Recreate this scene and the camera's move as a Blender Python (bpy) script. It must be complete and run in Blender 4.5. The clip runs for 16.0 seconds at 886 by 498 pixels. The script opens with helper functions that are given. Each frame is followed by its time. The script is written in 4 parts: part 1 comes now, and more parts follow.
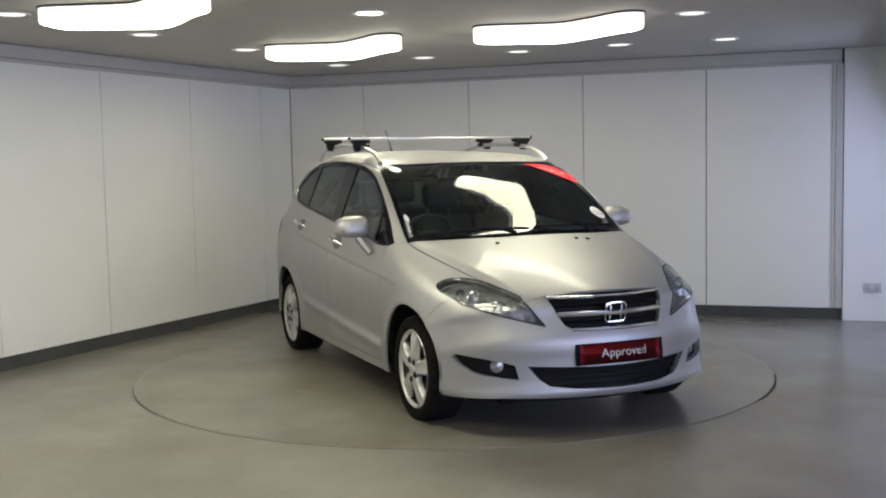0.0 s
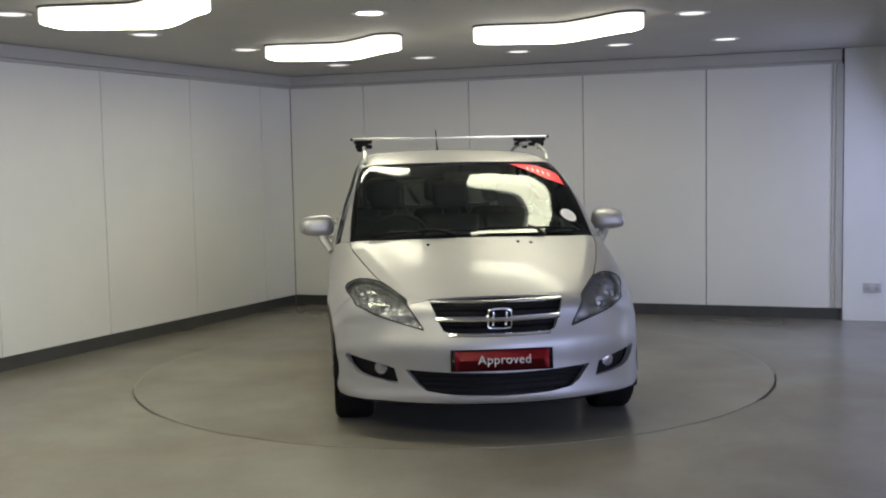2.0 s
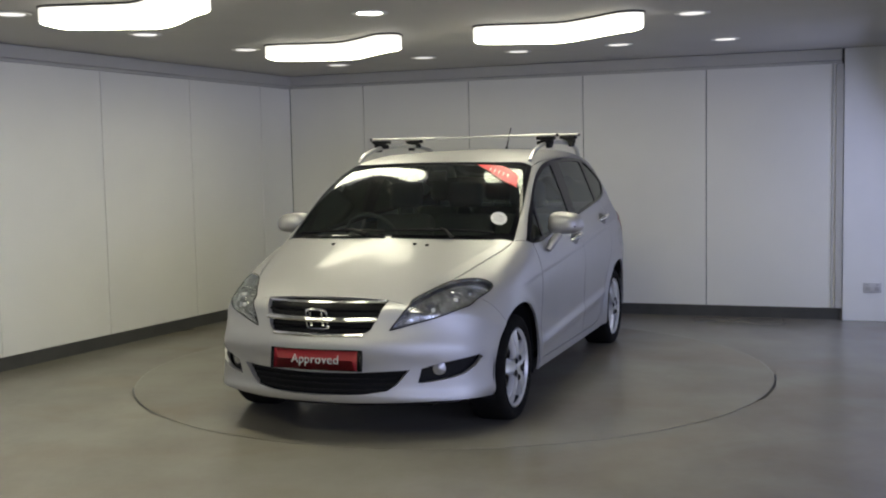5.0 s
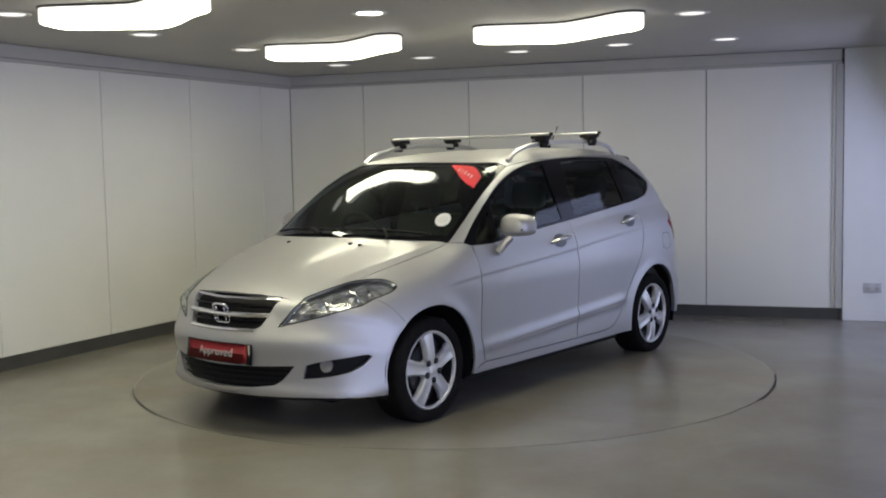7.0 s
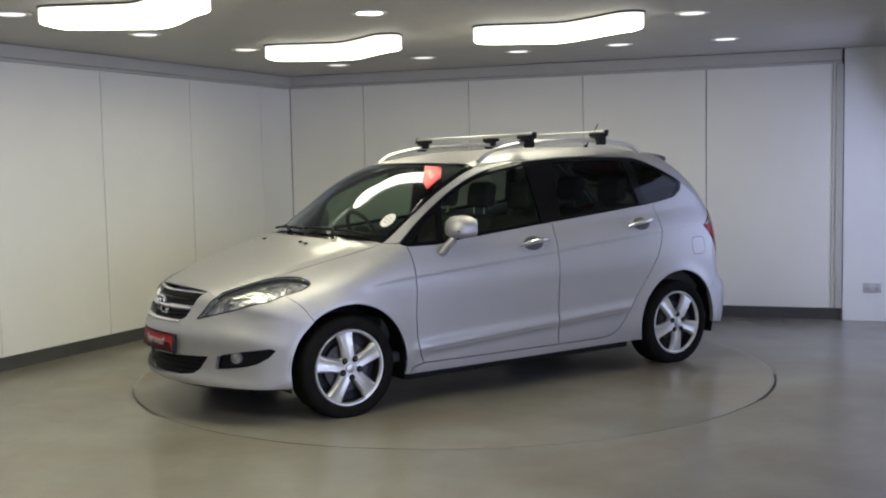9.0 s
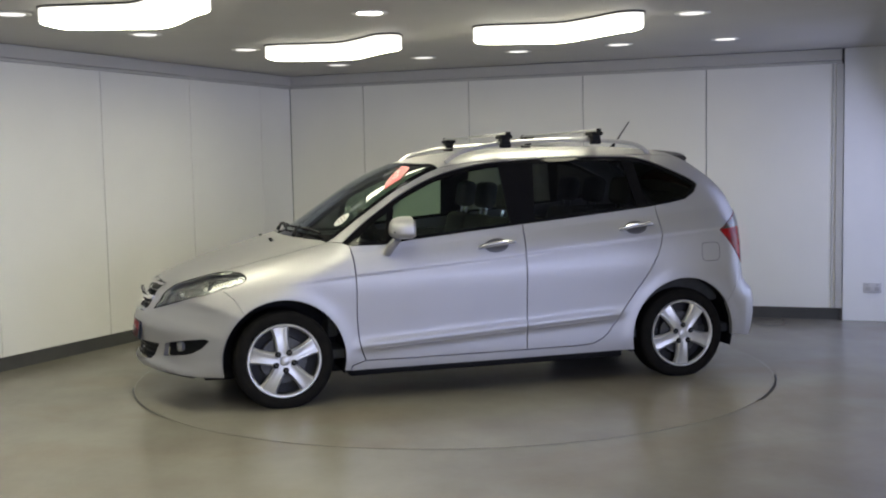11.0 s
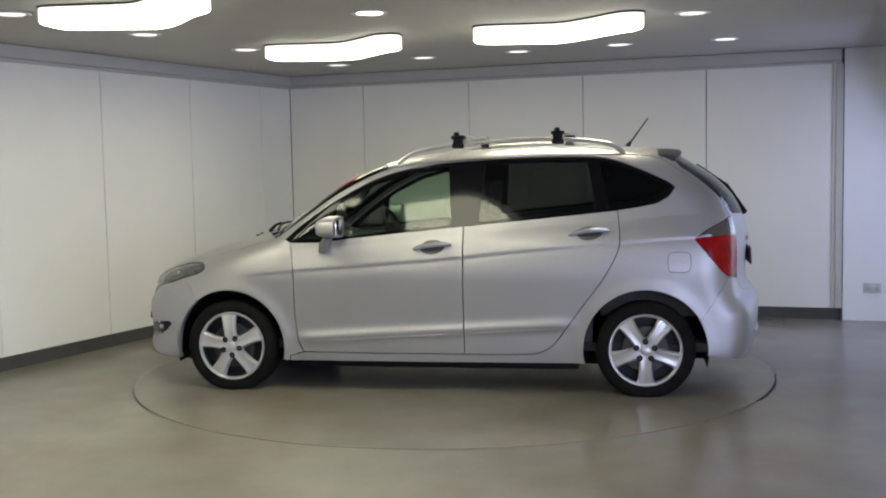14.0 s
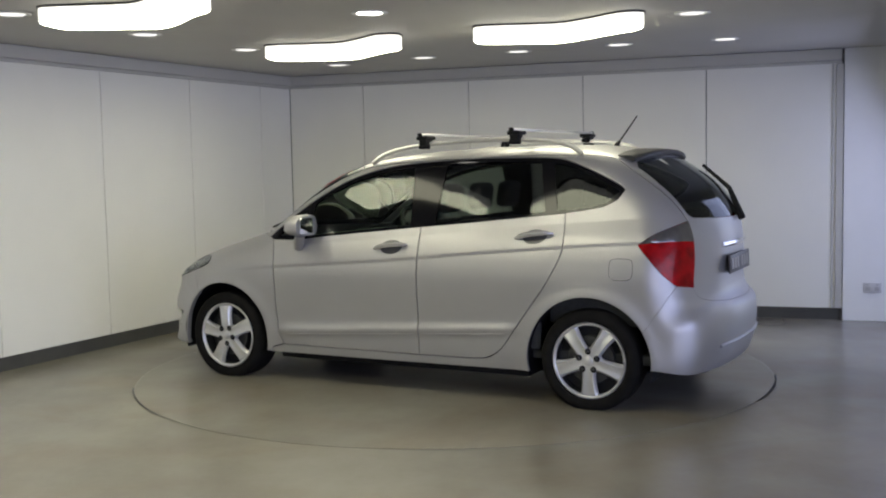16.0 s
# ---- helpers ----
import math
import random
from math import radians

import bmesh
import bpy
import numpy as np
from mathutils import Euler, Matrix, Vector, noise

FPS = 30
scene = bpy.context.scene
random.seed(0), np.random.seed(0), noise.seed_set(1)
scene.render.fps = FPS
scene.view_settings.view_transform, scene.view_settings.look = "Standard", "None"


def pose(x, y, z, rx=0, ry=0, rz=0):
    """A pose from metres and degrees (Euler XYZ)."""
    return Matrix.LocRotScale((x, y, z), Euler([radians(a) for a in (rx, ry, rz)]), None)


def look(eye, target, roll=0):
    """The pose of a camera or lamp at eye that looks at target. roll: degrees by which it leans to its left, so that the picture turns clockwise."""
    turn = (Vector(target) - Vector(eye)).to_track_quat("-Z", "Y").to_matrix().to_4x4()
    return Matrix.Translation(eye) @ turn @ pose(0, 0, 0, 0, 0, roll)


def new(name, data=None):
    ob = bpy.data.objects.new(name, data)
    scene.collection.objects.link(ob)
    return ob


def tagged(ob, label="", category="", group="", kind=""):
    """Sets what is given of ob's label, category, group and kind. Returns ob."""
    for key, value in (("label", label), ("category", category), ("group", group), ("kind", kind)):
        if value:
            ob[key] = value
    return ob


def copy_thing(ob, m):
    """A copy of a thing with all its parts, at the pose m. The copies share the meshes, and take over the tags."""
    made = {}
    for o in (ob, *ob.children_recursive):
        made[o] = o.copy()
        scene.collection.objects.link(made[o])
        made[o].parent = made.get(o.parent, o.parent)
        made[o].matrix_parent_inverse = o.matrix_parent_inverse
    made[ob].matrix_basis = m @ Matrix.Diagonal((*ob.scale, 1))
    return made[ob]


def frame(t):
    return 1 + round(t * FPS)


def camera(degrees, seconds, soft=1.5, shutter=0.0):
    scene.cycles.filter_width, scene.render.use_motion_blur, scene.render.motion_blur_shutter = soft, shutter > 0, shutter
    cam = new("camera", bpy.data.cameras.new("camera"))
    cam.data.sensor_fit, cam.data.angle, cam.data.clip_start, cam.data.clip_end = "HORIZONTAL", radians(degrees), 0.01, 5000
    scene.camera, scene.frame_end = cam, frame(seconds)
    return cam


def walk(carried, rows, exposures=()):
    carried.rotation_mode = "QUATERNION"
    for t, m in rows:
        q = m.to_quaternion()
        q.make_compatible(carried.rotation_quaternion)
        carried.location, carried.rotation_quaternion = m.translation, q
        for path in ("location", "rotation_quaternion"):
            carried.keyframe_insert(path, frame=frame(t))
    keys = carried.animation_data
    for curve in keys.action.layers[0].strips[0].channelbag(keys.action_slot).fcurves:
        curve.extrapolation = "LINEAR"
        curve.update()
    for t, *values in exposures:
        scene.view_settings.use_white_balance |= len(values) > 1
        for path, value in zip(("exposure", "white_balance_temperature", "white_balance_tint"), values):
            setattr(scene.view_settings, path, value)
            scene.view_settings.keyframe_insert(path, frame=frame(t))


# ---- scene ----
cam = camera(45.18, 16.0, soft=2.05)
EYE = pose(0.0, -7.594, 1.464, 85.443, 1.136, 0.346)
walk(cam, [(0.0, EYE), (16.0, EYE)], exposures=[(0.0, 0.75), (1.0, 0.66), (2.0, 0.57), (3.5, 0.48), (4.0, 0.45), (6.5, 0.51), (8.0, 0.63), (9.0, 0.71), (11.5, 0.74), (12.5, 0.77), (14.5, 0.78), (16.0, 0.69)])

# ---- light ----
world = bpy.data.worlds.new("world")
scene.world = world
world.use_nodes = True
wn = world.node_tree
sky = wn.nodes.new("ShaderNodeTexSky")
sky.sky_type, sky.sun_disc = "NISHITA", False
sky.sun_elevation, sky.sun_rotation = radians(35), radians(200)
wn.nodes["Background"].inputs[1].default_value = 0.10
wn.links.new(sky.outputs[0], wn.nodes["Background"].inputs[0])

LAMP_GLOW = 8.4       # strength of the ceiling lamp diffusers, underside
EDGE_GLOW = 0.8        # their sides
SPOT_GLOW = 7.0
BAY_DAY = 15.0         # sky light in the doorway beside the turntable
SIDE_DAY = 96.0        # in the wide vehicle doorway of the side wall
REAR_DAY = 80.0        # and in the doorway behind the viewer

# ---- materials ----


def mat(name, color, rough=0.5, metal=0.0, coat=0.0, vary=0.0, scale=8.0, bump=0.0, bump_scale=60.0, color2=None,
        alpha=1.0, emit=None, strength=0.0, spec=0.5, rough_vary=0.0, detail=4.0, coat_rough=0.06):
    """A Principled material with stains at two scales and fine relief, in object space."""
    m = bpy.data.materials.new(name)
    m.use_nodes = True
    n, l = m.node_tree.nodes, m.node_tree.links
    b = n["Principled BSDF"]
    b.inputs["Base Color"].default_value = (*color, 1)
    b.inputs["Roughness"].default_value = rough
    b.inputs["Metallic"].default_value = metal
    b.inputs["Coat Weight"].default_value = coat
    b.inputs["Coat Roughness"].default_value = coat_rough
    b.inputs["Specular IOR Level"].default_value = spec
    b.inputs["Alpha"].default_value = alpha
    if emit:
        b.inputs["Emission Color"].default_value = (*emit, 1)
        b.inputs["Emission Strength"].default_value = strength
    if vary or bump or rough_vary:
        co = n.new("ShaderNodeTexCoord")
        big = n.new("ShaderNodeTexNoise")
        big.inputs["Scale"].default_value, big.inputs["Detail"].default_value = scale, detail
        l.new(co.outputs["Object"], big.inputs["Vector"])
        fine = n.new("ShaderNodeTexNoise")
        fine.inputs["Scale"].default_value, fine.inputs["Detail"].default_value = bump_scale, 3
        l.new(co.outputs["Object"], fine.inputs["Vector"])
        if vary:
            ramp = n.new("ShaderNodeMix")
            ramp.data_type = "RGBA"
            c2 = color2 or tuple(c * (1 - vary) for c in color)
            ramp.inputs["A"].default_value = (*color, 1)
            ramp.inputs["B"].default_value = (*c2, 1)
            mixf = n.new("ShaderNodeMath")
            mixf.operation = "MULTIPLY_ADD"
            l.new(fine.outputs["Fac"], mixf.inputs[0])
            mixf.inputs[1].default_value = 0.16
            mr = n.new("ShaderNodeMapRange")
            mr.interpolation_type = "SMOOTHSTEP"
            mr.inputs["From Min"].default_value, mr.inputs["From Max"].default_value = 0.22, 0.78
            mr.inputs["To Min"].default_value, mr.inputs["To Max"].default_value = 0.0, 0.84
            l.new(big.outputs["Fac"], mr.inputs["Value"])
            l.new(mr.outputs["Result"], mixf.inputs[2])
            l.new(mixf.outputs[0], ramp.inputs["Factor"])
            l.new(ramp.outputs["Result"], b.inputs["Base Color"])
        if rough_vary:
            rr = n.new("ShaderNodeMapRange")
            rr.interpolation_type = "SMOOTHSTEP"
            rr.inputs["From Min"].default_value, rr.inputs["From Max"].default_value = 0.22, 0.78
            rr.inputs["To Min"].default_value, rr.inputs["To Max"].default_value = rough - rough_vary, rough + rough_vary
            l.new(big.outputs["Fac"], rr.inputs["Value"])
            l.new(rr.outputs["Result"], b.inputs["Roughness"])
        if bump:
            bp = n.new("ShaderNodeBump")
            bp.inputs["Strength"].default_value, bp.inputs["Distance"].default_value = bump, 0.002
            l.new(fine.outputs["Fac"], bp.inputs["Height"])
            l.new(bp.outputs["Normal"], b.inputs["Normal"])
    return m


def glass_mat(name, tint, rough=0.0, ior=1.52):
    """Thin tinted pane: clear-through with a real surface reflection."""
    m = bpy.data.materials.new(name)
    m.use_nodes = True
    n, l = m.node_tree.nodes, m.node_tree.links
    n.remove(n["Principled BSDF"])
    tr, gl, mx, fr = (n.new("ShaderNodeBsdfTransparent"), n.new("ShaderNodeBsdfGlossy"), n.new("ShaderNodeMixShader"),
                      n.new("ShaderNodeFresnel"))
    tr.inputs[0].default_value = (*tint, 1)
    gl.inputs["Roughness"].default_value = rough
    gl.inputs[0].default_value = (0.95, 1.0, 0.97, 1)
    fr.inputs["IOR"].default_value = ior
    l.new(fr.outputs[0], mx.inputs[0])
    l.new(tr.outputs[0], mx.inputs[1])
    l.new(gl.outputs[0], mx.inputs[2])
    l.new(mx.outputs[0], n["Material Output"].inputs[0])
    return m


M_PAINT = mat("silver_paint", (0.44, 0.438, 0.445), 0.50, 0.76, coat=0.24, coat_rough=0.10, vary=0.05, scale=3, bump=0.03, bump_scale=700)
M_BLACK = mat("black_plastic", (0.007, 0.007, 0.008), 0.6, spec=0.2, vary=0.3, scale=20, bump=0.15, bump_scale=300)
M_GLOSSBLACK = mat("gloss_black_trim", (0.005, 0.005, 0.006), 0.07, spec=0.16)
M_RUBBER = mat("tyre_rubber", (0.008, 0.008, 0.008), 0.85, vary=0.4, scale=15, color2=(0.014, 0.013, 0.012), bump=0.3, bump_scale=150, spec=0.06)
M_ALLOY = mat("alloy_wheel", (0.64, 0.64, 0.64), 0.36, 0.55, coat=0.4, vary=0.12, scale=12)
M_CHROME = mat("chrome", (0.80, 0.80, 0.80), 0.09, 1.0, rough_vary=0.03)
M_DARKMETAL = mat("brake_metal", (0.10, 0.10, 0.10), 0.5, 0.8, vary=0.4, scale=20)
M_GLASS = glass_mat("window_glass", (0.52, 0.63, 0.54), ior=1.37)
M_SCREEN = glass_mat("windscreen_glass", (0.39, 0.48, 0.42), ior=1.45)
M_PRIVACY = glass_mat("dark_glass", (0.20, 0.215, 0.215), ior=1.35)
M_QUARTER = glass_mat("quarter_glass", (0.05, 0.054, 0.054), ior=1.30)
M_LENS = glass_mat("lamp_lens", (0.93, 0.94, 0.95))
M_RED = mat("red_lens", (0.42, 0.002, 0.005), 0.25, coat=0.12, spec=0.12, vary=0.65, scale=14, bump=0.25, bump_scale=70)
M_SMOKE = mat("smoked_lens", (0.085, 0.08, 0.075), 0.15, coat=0.6, vary=0.3, scale=25)
M_CABIN = mat("cabin_fabric", (0.050, 0.052, 0.050), 0.85, vary=0.3, scale=30, bump=0.3, bump_scale=200)
M_SEAT = mat("seat_fabric", (0.045, 0.046, 0.045), 0.9, vary=0.35, scale=25, bump=0.4, bump_scale=250)
M_HEADLINER = mat("headliner", (0.35, 0.34, 0.32), 0.95, vary=0.1, scale=10)
M_REDPLATE = mat("red_plate", (0.24, 0.008, 0.018), 0.5, spec=0.25, vary=0.12, scale=14)
M_REDSTICK = mat("red_sticker", (0.85, 0.03, 0.05), 0.4, vary=0.1, scale=12)
M_WHITE = mat("white_print", (0.78, 0.78, 0.76), 0.5, vary=0.08, scale=30)
M_GREYPRINT = mat("grey_print", (0.35, 0.34, 0.33), 0.5)

# ---- mesh helpers ----


def link_mesh(name, verts, faces, material, parent=None, normals=None, smooth=True, label=""):
    me = bpy.data.meshes.new(name)
    me.from_pydata([tuple(map(float, v)) for v in verts], [], [tuple(map(int, f)) for f in faces])
    me.materials.append(material)
    if smooth:
        me.polygons.foreach_set("use_smooth", [True] * len(me.polygons))
    me.update()
    if normals is not None:
        me.normals_split_custom_set_from_vertices([tuple(map(float, v)) for v in normals])
    ob = new(name, me)
    if parent is not None:
        ob.parent = parent
    if label:
        tagged(ob, label)
    return ob


def part(name, bm, material, parent=None, label="", smooth=True, angle=35):
    me = bpy.data.meshes.new(name)
    bmesh.ops.recalc_face_normals(bm, faces=bm.faces)
    if smooth:
        for f in bm.faces:
            f.smooth = True
        for e in bm.edges:
            if len(e.link_faces) == 2 and e.calc_face_angle(0) > radians(angle):
                e.smooth = False
    bm.to_mesh(me)
    bm.free()
    me.materials.append(material)
    ob = new(name, me)
    if parent is not None:
        ob.parent = parent
    if label:
        tagged(ob, label)
    return ob


def box(bm, center, size, m=None, bevel=0.0, seg=2):
    r = bmesh.ops.create_cube(bm, size=1.0, matrix=Matrix.LocRotScale(center, None, size))
    vs = r["verts"]
    if bevel:
        es = list({e for v in vs for e in v.link_edges})
        out = bmesh.ops.bevel(bm, geom=es, offset=bevel, segments=seg, profile=0.5, affect="EDGES")
        vs = list({v for f in out["faces"] for v in f.verts} | {v for v in vs if v.is_valid})
    if m is not None:
        bmesh.ops.transform(bm, matrix=m, verts=vs)
    return vs


def boxes(*specs, bevel=0.0, seg=2):
    bm = bmesh.new()
    for s in specs:
        box(bm, s[0], s[1], s[2] if len(s) > 2 else None, bevel, seg)
    return bm


def tube(points, radius, sides=10, flat=1.0, caps=True):
    """A rod along 3D points; flat < 1 squeezes its height."""
    pts = [Vector(q) for q in points]
    bm = bmesh.new()
    rings = []
    for i, q in enumerate(pts):
        d = (pts[min(i + 1, len(pts) - 1)] - pts[max(i - 1, 0)]).normalized()
        a = d.cross(Vector((0, 0, 1)))
        if a.length < 1e-3:
            a = Vector((1, 0, 0))
        a.normalize()
        b = a.cross(d)
        rad = radius[i] if isinstance(radius, (list, tuple)) else radius
        rings.append([bm.verts.new(q + rad * (math.cos(2 * math.pi * k / sides) * a + flat * math.sin(2 * math.pi * k / sides) * b))
                      for k in range(sides)])
    for r0, r1 in zip(rings, rings[1:]):
        for k in range(sides):
            bm.faces.new((r0[k], r0[(k + 1) % sides], r1[(k + 1) % sides], r1[k]))
    if caps:
        bm.faces.new(rings[0])
        bm.faces.new(rings[-1])
    return bm


def revolve(profile, n=48, axis="y"):
    """A turned solid: profile of (radius, along) about the y axis."""
    bm = bmesh.new()
    rings = []
    for i in range(n):
        a = 2 * math.pi * i / n
        rings.append([bm.verts.new((r * math.cos(a), h, r * math.sin(a))) for r, h in profile])
    for i in range(n):
        p0, p1 = rings[i], rings[(i + 1) % n]
        for k in range(len(profile) - 1):
            bm.faces.new((p0[k], p0[k + 1], p1[k + 1], p1[k]))
    return bm


def prism(outline, z0, z1):
    bm = bmesh.new()
    lo = [bm.verts.new((x, y, z0)) for x, y in outline]
    hi = [bm.verts.new((x, y, z1)) for x, y in outline]
    n = len(outline)
    for i in range(n):
        bm.faces.new((lo[i], lo[(i + 1) % n], hi[(i + 1) % n], hi[i]))
    bm.faces.new(lo)
    bm.faces.new(hi)
    return bm


def smooth_line(points, n=8, closed=False):
    """Catmull-Rom through points of any dimension."""
    q = np.array(points, float)
    if closed:
        q = np.vstack([q[-1], q, q[0], q[1]])
    else:
        q = np.vstack([2 * q[0] - q[1], q, 2 * q[-1] - q[-2]])
    out = []
    for i in range(1, len(q) - 2):
        for k in range(n):
            t = k / n
            out.append(0.5 * (2 * q[i] + (q[i + 1] - q[i - 1]) * t + (2 * q[i - 1] - 5 * q[i] + 4 * q[i + 1] - q[i + 2]) * t * t
                              + (3 * q[i] - q[i - 1] - 3 * q[i + 1] + q[i + 2]) * t ** 3))
    if not closed:
        out.append(q[-2])
    return np.array(out)


# ---- the room ----
CEIL = 2.41
CORNER = Vector((-1.667, 3.709))
D_LEFT = Vector((-0.42222, -0.90649))     # along the side wall, away from the corner
D_BACK = Vector((0.94387, -0.33031))      # along the end wall, away from the corner


def build_room():
    m_floor = mat("painted_concrete", (0.278, 0.267, 0.231), 0.26, vary=0.35, scale=0.80, detail=4, color2=(0.175, 0.161, 0.132), bump=0.02,
                  bump_scale=25)
    n, l = m_floor.node_tree.nodes, m_floor.node_tree.links
    b = n["Principled BSDF"]
    paint = b.inputs["Base Color"].links[0].from_socket
    co = n.new("ShaderNodeTexCoord")
    for sx, sy, dist, dark in ((0.55, 0.85, 1.2, (0.95, 0.89, 0.83)), (2.6, 1.1, 0.8, (0.955, 0.955, 0.95)), (9.0, 6.0, 0.3, (0.98, 0.98, 0.975))):
        mp, ns, rg, mx = n.new("ShaderNodeMapping"), n.new("ShaderNodeTexNoise"), n.new("ShaderNodeMapRange"), n.new("ShaderNodeMix")
        mp.inputs["Scale"].default_value, mp.inputs["Rotation"].default_value = (sx, sy, 1), (0, 0, 0.6)
        ns.inputs["Scale"].default_value, ns.inputs["Detail"].default_value, ns.inputs["Distortion"].default_value = 1.0, 3.0, dist
        rg.interpolation_type = "SMOOTHSTEP"
        rg.inputs["From Min"].default_value, rg.inputs["From Max"].default_value = 0.40, 0.68
        mx.data_type, mx.blend_type = "RGBA", "MULTIPLY"
        mx.inputs["B"].default_value = (*dark, 1)
        l.new(co.outputs["Object"], mp.inputs["Vector"])
        l.new(mp.outputs[0], ns.inputs["Vector"])
        l.new(ns.outputs["Fac"], rg.inputs["Value"])
        l.new(rg.outputs["Result"], mx.inputs["Factor"])
        l.new(paint, mx.inputs["A"])
        paint = mx.outputs["Result"]
    l.new(paint, b.inputs["Base Color"])
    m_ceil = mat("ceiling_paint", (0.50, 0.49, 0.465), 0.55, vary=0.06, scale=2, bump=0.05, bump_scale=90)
    m_panel = mat("wall_panel", (0.86, 0.855, 0.81), 0.42, vary=0.06, scale=1.2, bump=0.05, bump_scale=120)
    # greyer than the panels: shade under the ceiling is put into the trim colour
    m_trim = mat("wall_trim", (0.54, 0.535, 0.50), 0.5, vary=0.08, scale=4)
    m_skirt = mat("dark_skirting", (0.075, 0.075, 0.072), 0.45, vary=0.25, scale=6)
    m_joint = mat("joint_shadow_strip", (0.20, 0.20, 0.19), 0.6, vary=0.2, scale=10)
    m_plaster = mat("pier_plaster", (0.84, 0.845, 0.84), 0.6, vary=0.06, scale=3, bump=0.1, bump_scale=80)

    floor = part("floor", boxes(((-0.5, -3.5, -0.1), (16, 17, 0.2))), m_floor, smooth=False)
    tagged(floor, "grey painted concrete floor, worn and slightly glossy", "floor", kind="structure")
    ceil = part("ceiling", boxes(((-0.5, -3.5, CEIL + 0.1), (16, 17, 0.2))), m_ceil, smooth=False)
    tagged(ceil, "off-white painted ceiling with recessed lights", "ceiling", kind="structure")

    def wall(name, start, along, length, seams, label, z1=CEIL):
        """Panelled wall: backing, panels between seams, dark skirting, a trim under the ceiling."""
        a = math.atan2(along.y, along.x)
        inward = Vector((along.y, -along.x))
        if inward.dot(Vector((0, -2)) - start) < 0:
            inward = -inward
        side = 1 if Vector((-math.sin(a), math.cos(a))).dot(inward) > 0 else -1
        base = pose(start.x, start.y, 0, 0, 0, math.degrees(a))
        w = part(name, boxes(((length / 2 - 0.1, -side * 0.10, z1 / 2), (length + 0.4, 0.16, z1))), m_joint, smooth=False)
        w.matrix_basis = base
        tagged(w, label, "wall", kind="structure")
        xs = [0.0] + seams + [length]
        for x0, x1 in zip(xs, xs[1:]):
            g = 0.004
            part("panel", boxes((((x0 + x1) / 2, -side * 0.010, (0.105 + 2.30) / 2), (x1 - x0 - 2 * g, 0.020, 2.195)), bevel=0.003),
                 m_panel, w, smooth=False)
        part("skirting", boxes(((length / 2, -side * 0.014, 0.052), (length, 0.012, 0.104))), m_skirt, w, "dark grey skirting", smooth=False)
        part("trim", boxes(((length / 2, side * 0.012, 2.357), (length, 0.05, 0.10)), bevel=0.006), m_trim, w, smooth=False)
        part("trim", boxes(((length / 2, side * 0.006, 2.292), (length, 0.024, 0.026)), bevel=0.004), m_trim, w, smooth=False)
        return w

    wall("wall_left", CORNER, D_LEFT, 14.0, [0.54, 1.65, 2.79, 3.92, 5.05, 6.2, 7.4, 8.6, 9.8, 11.0, 12.2],
         "white panelled wall with thin joints and dark skirting")
    back = wall("wall_back", CORNER, D_BACK, 5.45, [0.84, 1.98, 3.13, 4.28], "white panelled wall with thin joints and dark skirting")
    # upright trim where the panels end
    part("trim", boxes(((5.434, -0.006, 1.192), (0.062, 0.028, 2.17)), ((5.375, -0.003, 1.192), (0.016, 0.014, 2.17)), bevel=0.004), m_trim, back, smooth=False)
    # plain pier beside the panels, a little proud of them
    c = CORNER + D_BACK * 5.47
    a = math.degrees(math.atan2(D_BACK.y, D_BACK.x))
    pier = part("wall_pier", boxes(((0.385, 0.07, CEIL / 2), (0.77, 0.2, CEIL)), bevel=0.004), m_plaster, smooth=False)
    pier.matrix_basis = pose(c.x, c.y, 0, 0, 0, a)
    tagged(pier, "plain pale painted pier beside the panels", "wall", kind="structure")
    # double socket on the pier
    m_sock = mat("socket_grey", (0.60, 0.60, 0.60), 0.4, vary=0.1, scale=30)
    m_hole = mat("socket_outlet", (0.46, 0.46, 0.46), 0.45, vary=0.1, scale=30)
    sock = new("wall_socket")
    sock.matrix_basis = pose(c.x, c.y, 0, 0, 0, a) @ pose(0.248, -0.03, 0.30)
    tagged(sock, "small grey double wall socket on the pier", "socket")
    part("plate", boxes(((0, -0.006, 0), (0.150, 0.012, 0.088)), bevel=0.004), m_sock, sock)
    part("switch", boxes(((-0.04, -0.015, 0.028), (0.022, 0.008, 0.014)), bevel=0.002), m_hole, sock)
    part("switch", boxes(((0.04, -0.015, 0.028), (0.022, 0.008, 0.014)), bevel=0.002), m_hole, sock)
    part("outlet", boxes(((-0.037, -0.0135, -0.008), (0.040, 0.004, 0.034)), bevel=0.001), m_hole, sock)
    part("outlet", boxes(((0.037, -0.0135, -0.008), (0.040, 0.004, 0.034)), bevel=0.001), m_hole, sock)

    # wall with the vehicle doorway, square to the end wall; it stops short and turns away, so that the viewer stands in a wider bay
    DZ, S0, S1, S2 = 2.26, 0.35, 2.10, 4.00
    k0 = c + D_BACK * 0.78
    aw = math.degrees(math.atan2(D_LEFT.y, D_LEFT.x))
    wr = part("wall_right", boxes(((S0 / 2, 0.1, CEIL / 2), (S0, 0.2, CEIL)), (((S1 + S2) / 2, 0.1, CEIL / 2), (S2 - S1, 0.2, CEIL)),
                                  (((S0 + S1) / 2, 0.1, (DZ + CEIL) / 2), (S1 - S0, 0.2, CEIL - DZ))), m_plaster, smooth=False)
    wr.matrix_basis = pose(k0.x, k0.y, 0, 0, 0, aw)
    tagged(wr, "pale plastered wall with a wide doorway", "wall", kind="structure")
    XR = 4.9
